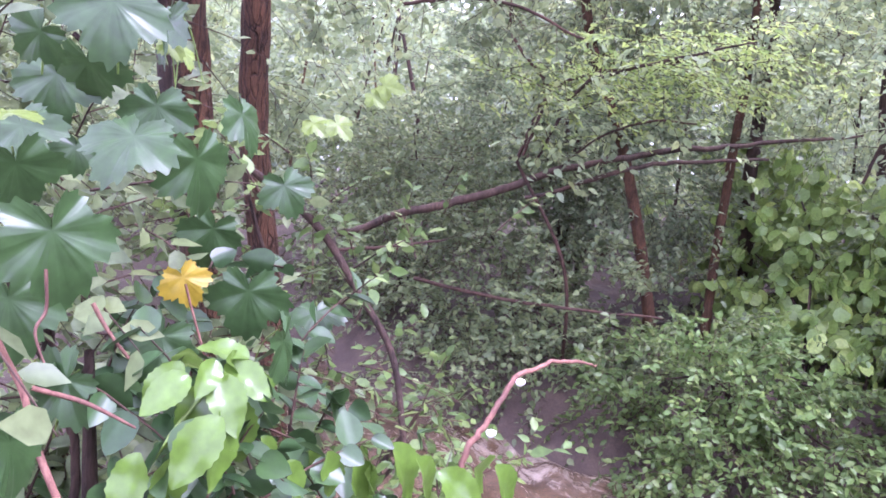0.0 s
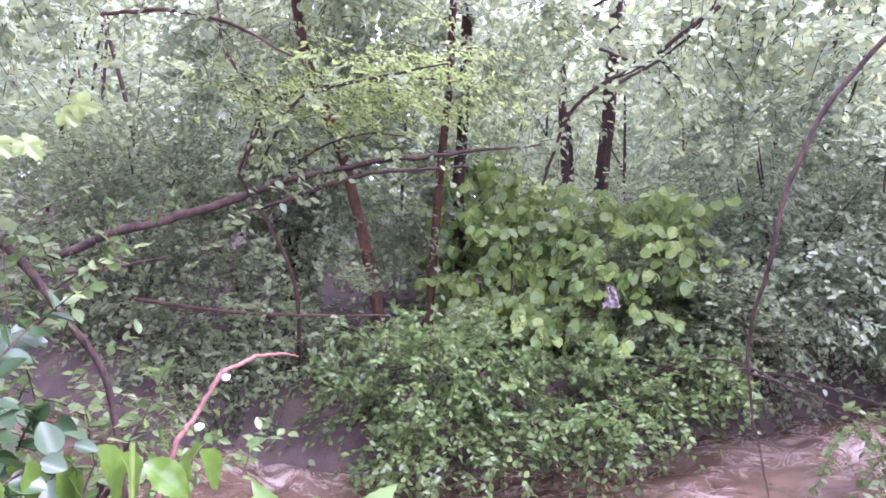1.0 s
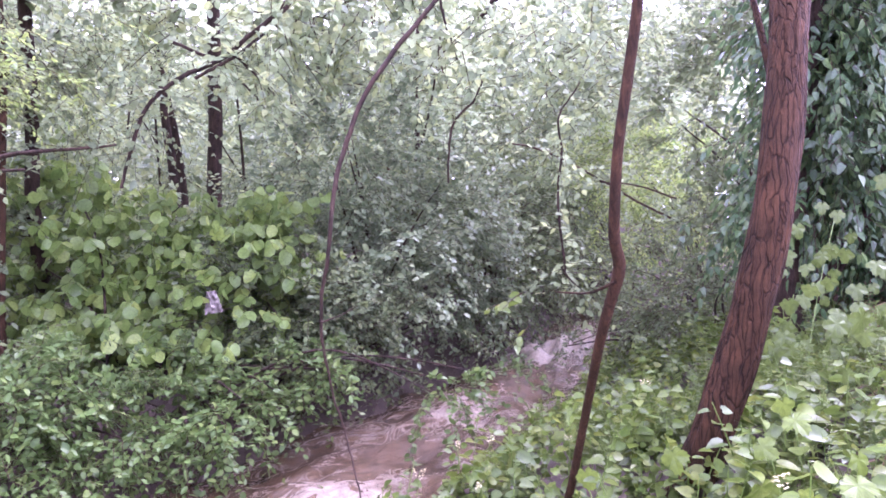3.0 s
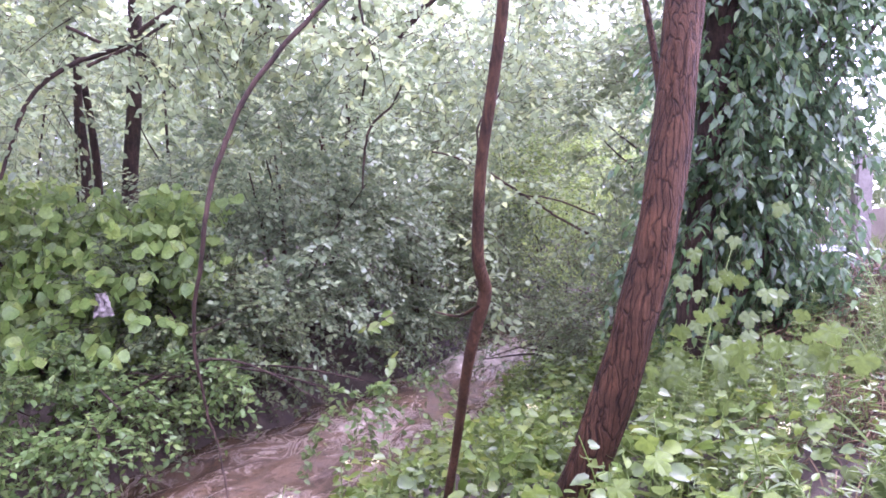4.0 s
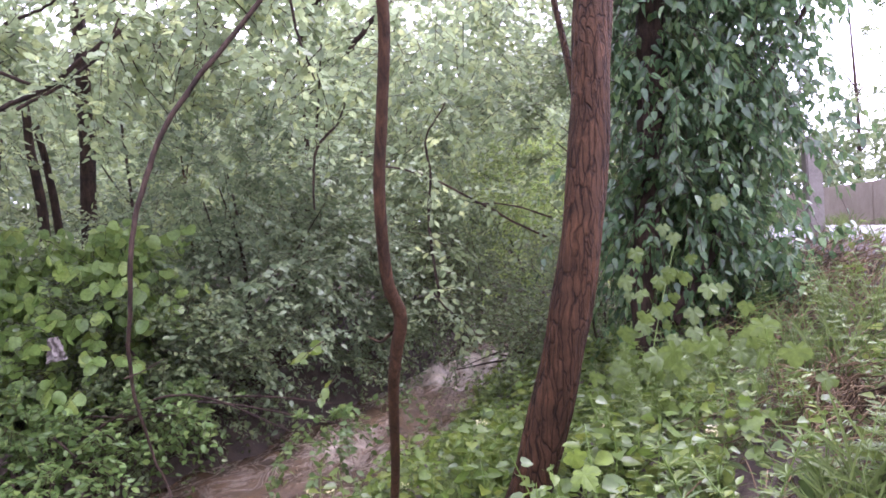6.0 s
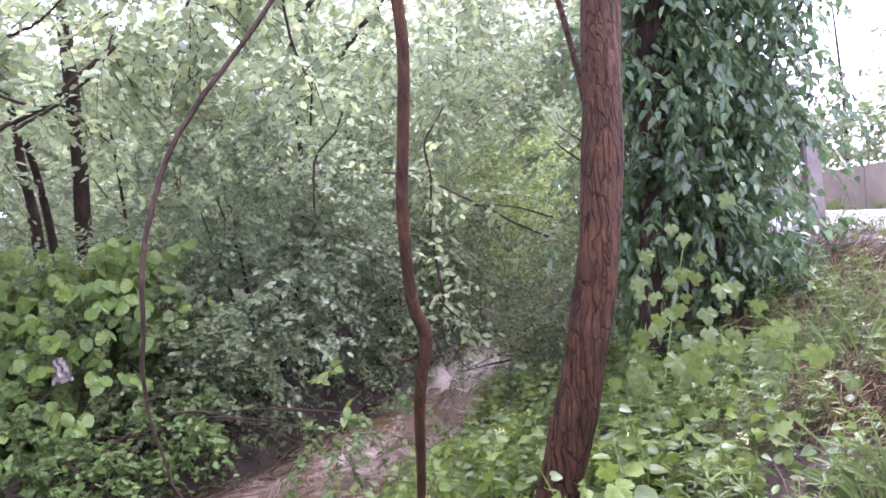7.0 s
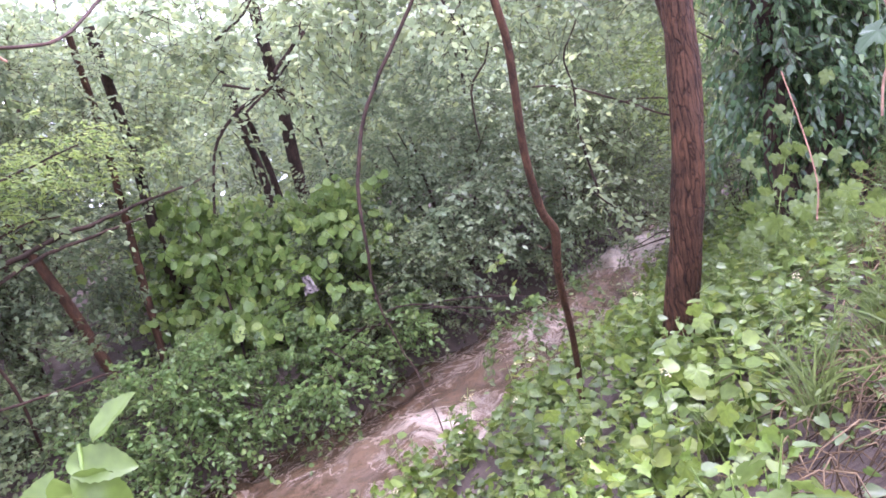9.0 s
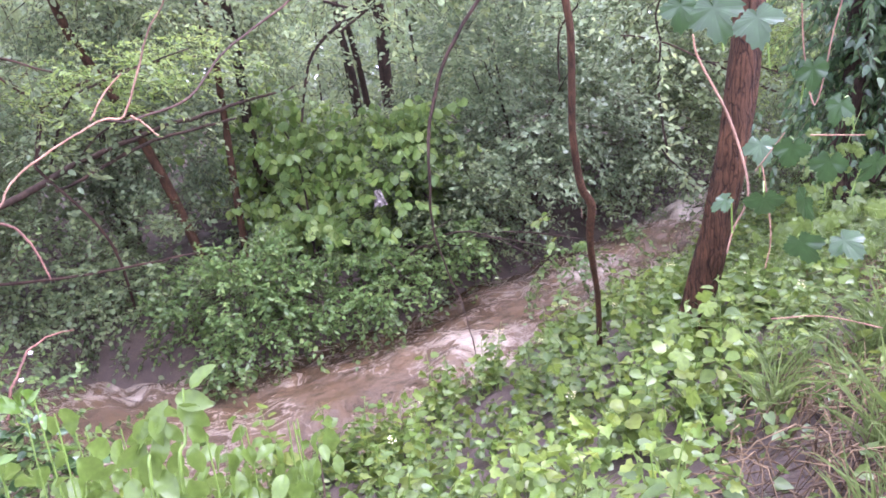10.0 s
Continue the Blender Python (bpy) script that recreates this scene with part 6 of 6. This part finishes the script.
vine("hop_vine", "pale hop vine climbing from the bank to the ivy", [[(1.45, 3.3, 0.55, 0.003), (1.5, 3.5, 0.9, 0.003), (1.65, 3.75, 1.3, 0.0025), (1.85, 4.0, 1.75, 0.002)], [(1.3, 3.3, 0.5, 0.003), (1.4, 3.5, 0.95, 0.003), (1.5, 3.65, 1.35, 0.002)]], rows_h, (-0.3, -0.75, 0.55), M_WEED, M_GREENSTEM, 3)


for patch, (x0, x1, y0, y1, m_, num) in enumerate(((1.15, 1.9, 2.6, 3.9, M_WEED, 26), (0.35, 1.1, 1.2, 2.6, M_FRESH, 26), (1.4, 2.1, 2.9, 4.2, M_WEED, 18))):
    rows_h, st_ = [], []
    for k in range(num):
        q = bank_spot(x0, x1, y0, y1)
        rows_h.append((q[0], q[1], ground_z(*q) + RNG.uniform(0.16, 0.42), RNG.uniform(0.075, 0.125)))
    for k in range(5):
        a_ = rows_h[k * 3]
        g_ = ground_z(a_[0], a_[1])
        st_.append([(a_[0] + 0.06, a_[1] + 0.05, g_ - 0.02, 0.003), (a_[0] + 0.05, a_[1], (g_ + a_[2]) / 2, 0.0026), (a_[0], a_[1] + 0.02, a_[2] - 0.02, 0.002)])
    vine("hop_vine", "scrambling hop vine with fresh lobed leaves on the bank", st_, rows_h, (-0.25, -0.6, 0.7), m_, M_GREENSTEM, 3 if patch else 5)


def shoot(name, label, line, leaf_rows, toward, leafmat, half=OVAL, tip=(0, 0, -0.6)):
    """A young shoot with large plain leaves, each a part."""
    o = Vector(line[0][:3])
    top = thing(name, label, "shoot", place=tuple(o))
    l = smooth_line(line, 8)
    l[:, :3] -= np.array(o)
    part("stem", tubes("stem", [l], 7, 0.04), M_GREENSTEM, top)
    for k, (x, y, z, w) in enumerate(leaf_rows):
        prof = np.array(half)
        t = np.linspace(0, 1, 17)
        wd = prof[:, 0].max() * 1.05 * np.sin(np.pi * np.clip(t, 0.012, 0.99) ** 0.85) ** 0.75 * (1 + 0.045 * np.where(np.arange(17) % 2, 1, -1))
        cz = -0.25 * t ** 2 + 0.02 * np.sin(9 * t + k)
        rows__ = np.stack([np.column_stack([s * wd, t, cz + abs(s) * wd * 0.35 + 0.02 * np.sin(14 * t) * abs(s)]) for s in (-1, -0.5, 0, 0.5, 1)], 1)
        f = [(a * 5 + b__, a * 5 + b__ + 1, a * 5 + b__ + 6, a * 5 + b__ + 5) for a in range(16) for b__ in range(4)]
        me_ = mesh_np("leaf", rows__.reshape(-1, 3) * w, np.array(f))
        me_.polygons.foreach_set("use_smooth", np.ones(len(me_.polygons), bool))
        ob = part("leaf", me_, leafmat, top)
        c = Vector((x, y, z))
        out_ = c - Vector(line[-1][:3])
        ax_ = Vector(tip) + (out_.normalized() if out_.length > 1e-4 else Vector()) * 0.9 + Vector(RNG.normal(0, 0.25, 3))
        ob.matrix_basis = facing(c - ax_.normalized() * w * 0.5 - o, ax_, Vector(toward) + Vector(RNG.normal(0, 0.25, 3)))
    return top


shoot("shoot", "young shoot with bright yellow-green leaves", YELSTEM, YEL, (0.6, -0.05, 0.8), M_YELLOW)
shoot("shoot", "fresh green sprig with paired pointed leaves", SPRIGT2, SPRIGLEAF, (0.55, -0.5, 0.6), M_YELLOW, half=LANCE, tip=(0, 0, 0.5))
for st, lv in SPRIGS9:
    x, y, z, w = st[0]
    g = ground_z(x, y)
    shoot("tall_weed", "tall pale green bank plant with paired pointed leaves", [(x - 0.03, y + 0.02, g - 0.03, 0.004), (x - 0.01, y, (g + z) / 2, 0.0035)] + st, lv, (0.45, -0.6, 0.6), M_FRESH, OVAL, (0.25, 0.1, 0.1))
for k, (x, y, z) in enumerate(PLANTS10):
    g = ground_z(x, y)
    st = [(x + RNG.normal(0, 0.05), y + RNG.normal(0, 0.05), g - 0.03, 0.004), (x, y, (g + z) / 2, 0.0035), (x, y, z, 0.002)]
    lv = []
    for q in range(13):
        t = RNG.uniform(0.45, 1.0)
        lv.append((x + RNG.normal(0, 0.06), y + RNG.normal(0, 0.06), g + (z - g) * t - 0.03, RNG.uniform(0.05, 0.095)))
    shoot("nettle" if k % 2 else "tall_weed", "tall bank plant with pale green wet leaves", st, lv, (0.4 + RNG.normal(0, 0.5), -0.5 + RNG.normal(0, 0.5), 0.8), M_FRESH, OVAL, (RNG.normal(0, 0.4), RNG.normal(0, 0.4), -0.3))

vine("hop_vine", "withered yellow hop leaf hanging among green ones", [[(*OLDLEAF[0][:3], 0.002), (OLDLEAF[0][0], OLDLEAF[0][1] + 0.05, OLDLEAF[0][2] - 0.2, 0.002), (OLDLEAF[0][0], OLDLEAF[0][1] + 0.05, OLDLEAF[0][2] - 0.5, 0.002)]], OLDLEAF, (0.75, -0.1, 0.65), M_OLD, M_REDSTEM)
# bent twig with white cut knots
tw = loose_branch("bent_twig", "bent red-brown bramble twig with two white cut knots", [TWIG], M_REDSTEM, "twig")
for kx, ky, kz in KNOTS:
    b_ = bmesh.new()
    bmesh.ops.create_icosphere(b_, subdivisions=2, radius=0.009)
    for v in b_.verts:
        v.co *= 1 + 0.25 * noise.noise(v.co * 200)
        v.co.z *= 0.75
    me = bpy.data.meshes.new("knot")
    b_.to_mesh(me)
    kn = part("knot", me, M_WHITE, tw, "white cut knot")
    kn.location = Vector((kx, ky, kz)) - tw.location
loose_branch("twig", "pale bare forked twig hanging near the lens", [BR10, BR10C, BR10E], M_PALETWIG, "twig")
loose_branch("twig", "grey-brown twig crossing above the stream", [BR10B], M_TWIG, "twig")
loose_branch("twig", "short red-brown hanging twig end", [BR10D], M_REDSTEM, "twig")
loose_branch("stick", "thin dark stick standing in the water", [WATERSTICK], M_TWIG, "stick")
loose_branch("twig", "thin dark twigs hanging over the lane", [BRTOP], M_DARKBARK, "twig")
vine("climbing_vine", "orange-brown climbing vine with lobed leaves", [VINE10, VINE10B, VINE10C, VINE10D, VINE10E, VINE95], VINELEAF, (-0.1, -0.8, 0.6), M_HOP, M_PALETWIG, 3)

# faded rag in the hazel
b_ = bmesh.new()
bmesh.ops.create_grid(b_, x_segments=16, y_segments=20, size=0.066)
for v in b_.verts:
    v.co.y *= 1.3
    v.co.z = 0.05 * noise.noise(v.co * 35) + 0.018 * math.sin(90 * v.co.x + 20 * v.co.y)
    v.co.x += 0.02 * noise.noise(v.co * 30 + Vector((3, 1, 0)))
    v.co.x *= 0.75 + 0.25 * math.sin(12 * v.co.y)
me = bpy.data.meshes.new("rag")
b_.to_mesh(me)
me.polygons.foreach_set("use_smooth", np.ones(len(me.polygons), bool))
me.materials.append(M_RAG)
rag = tagged(new("rag", me), "faded pink rag caught in the hazel leaves", "cloth")
rag.matrix_world = facing(PINK, (0.1, 0.1, -1), (0.35, -0.9, 0.15))
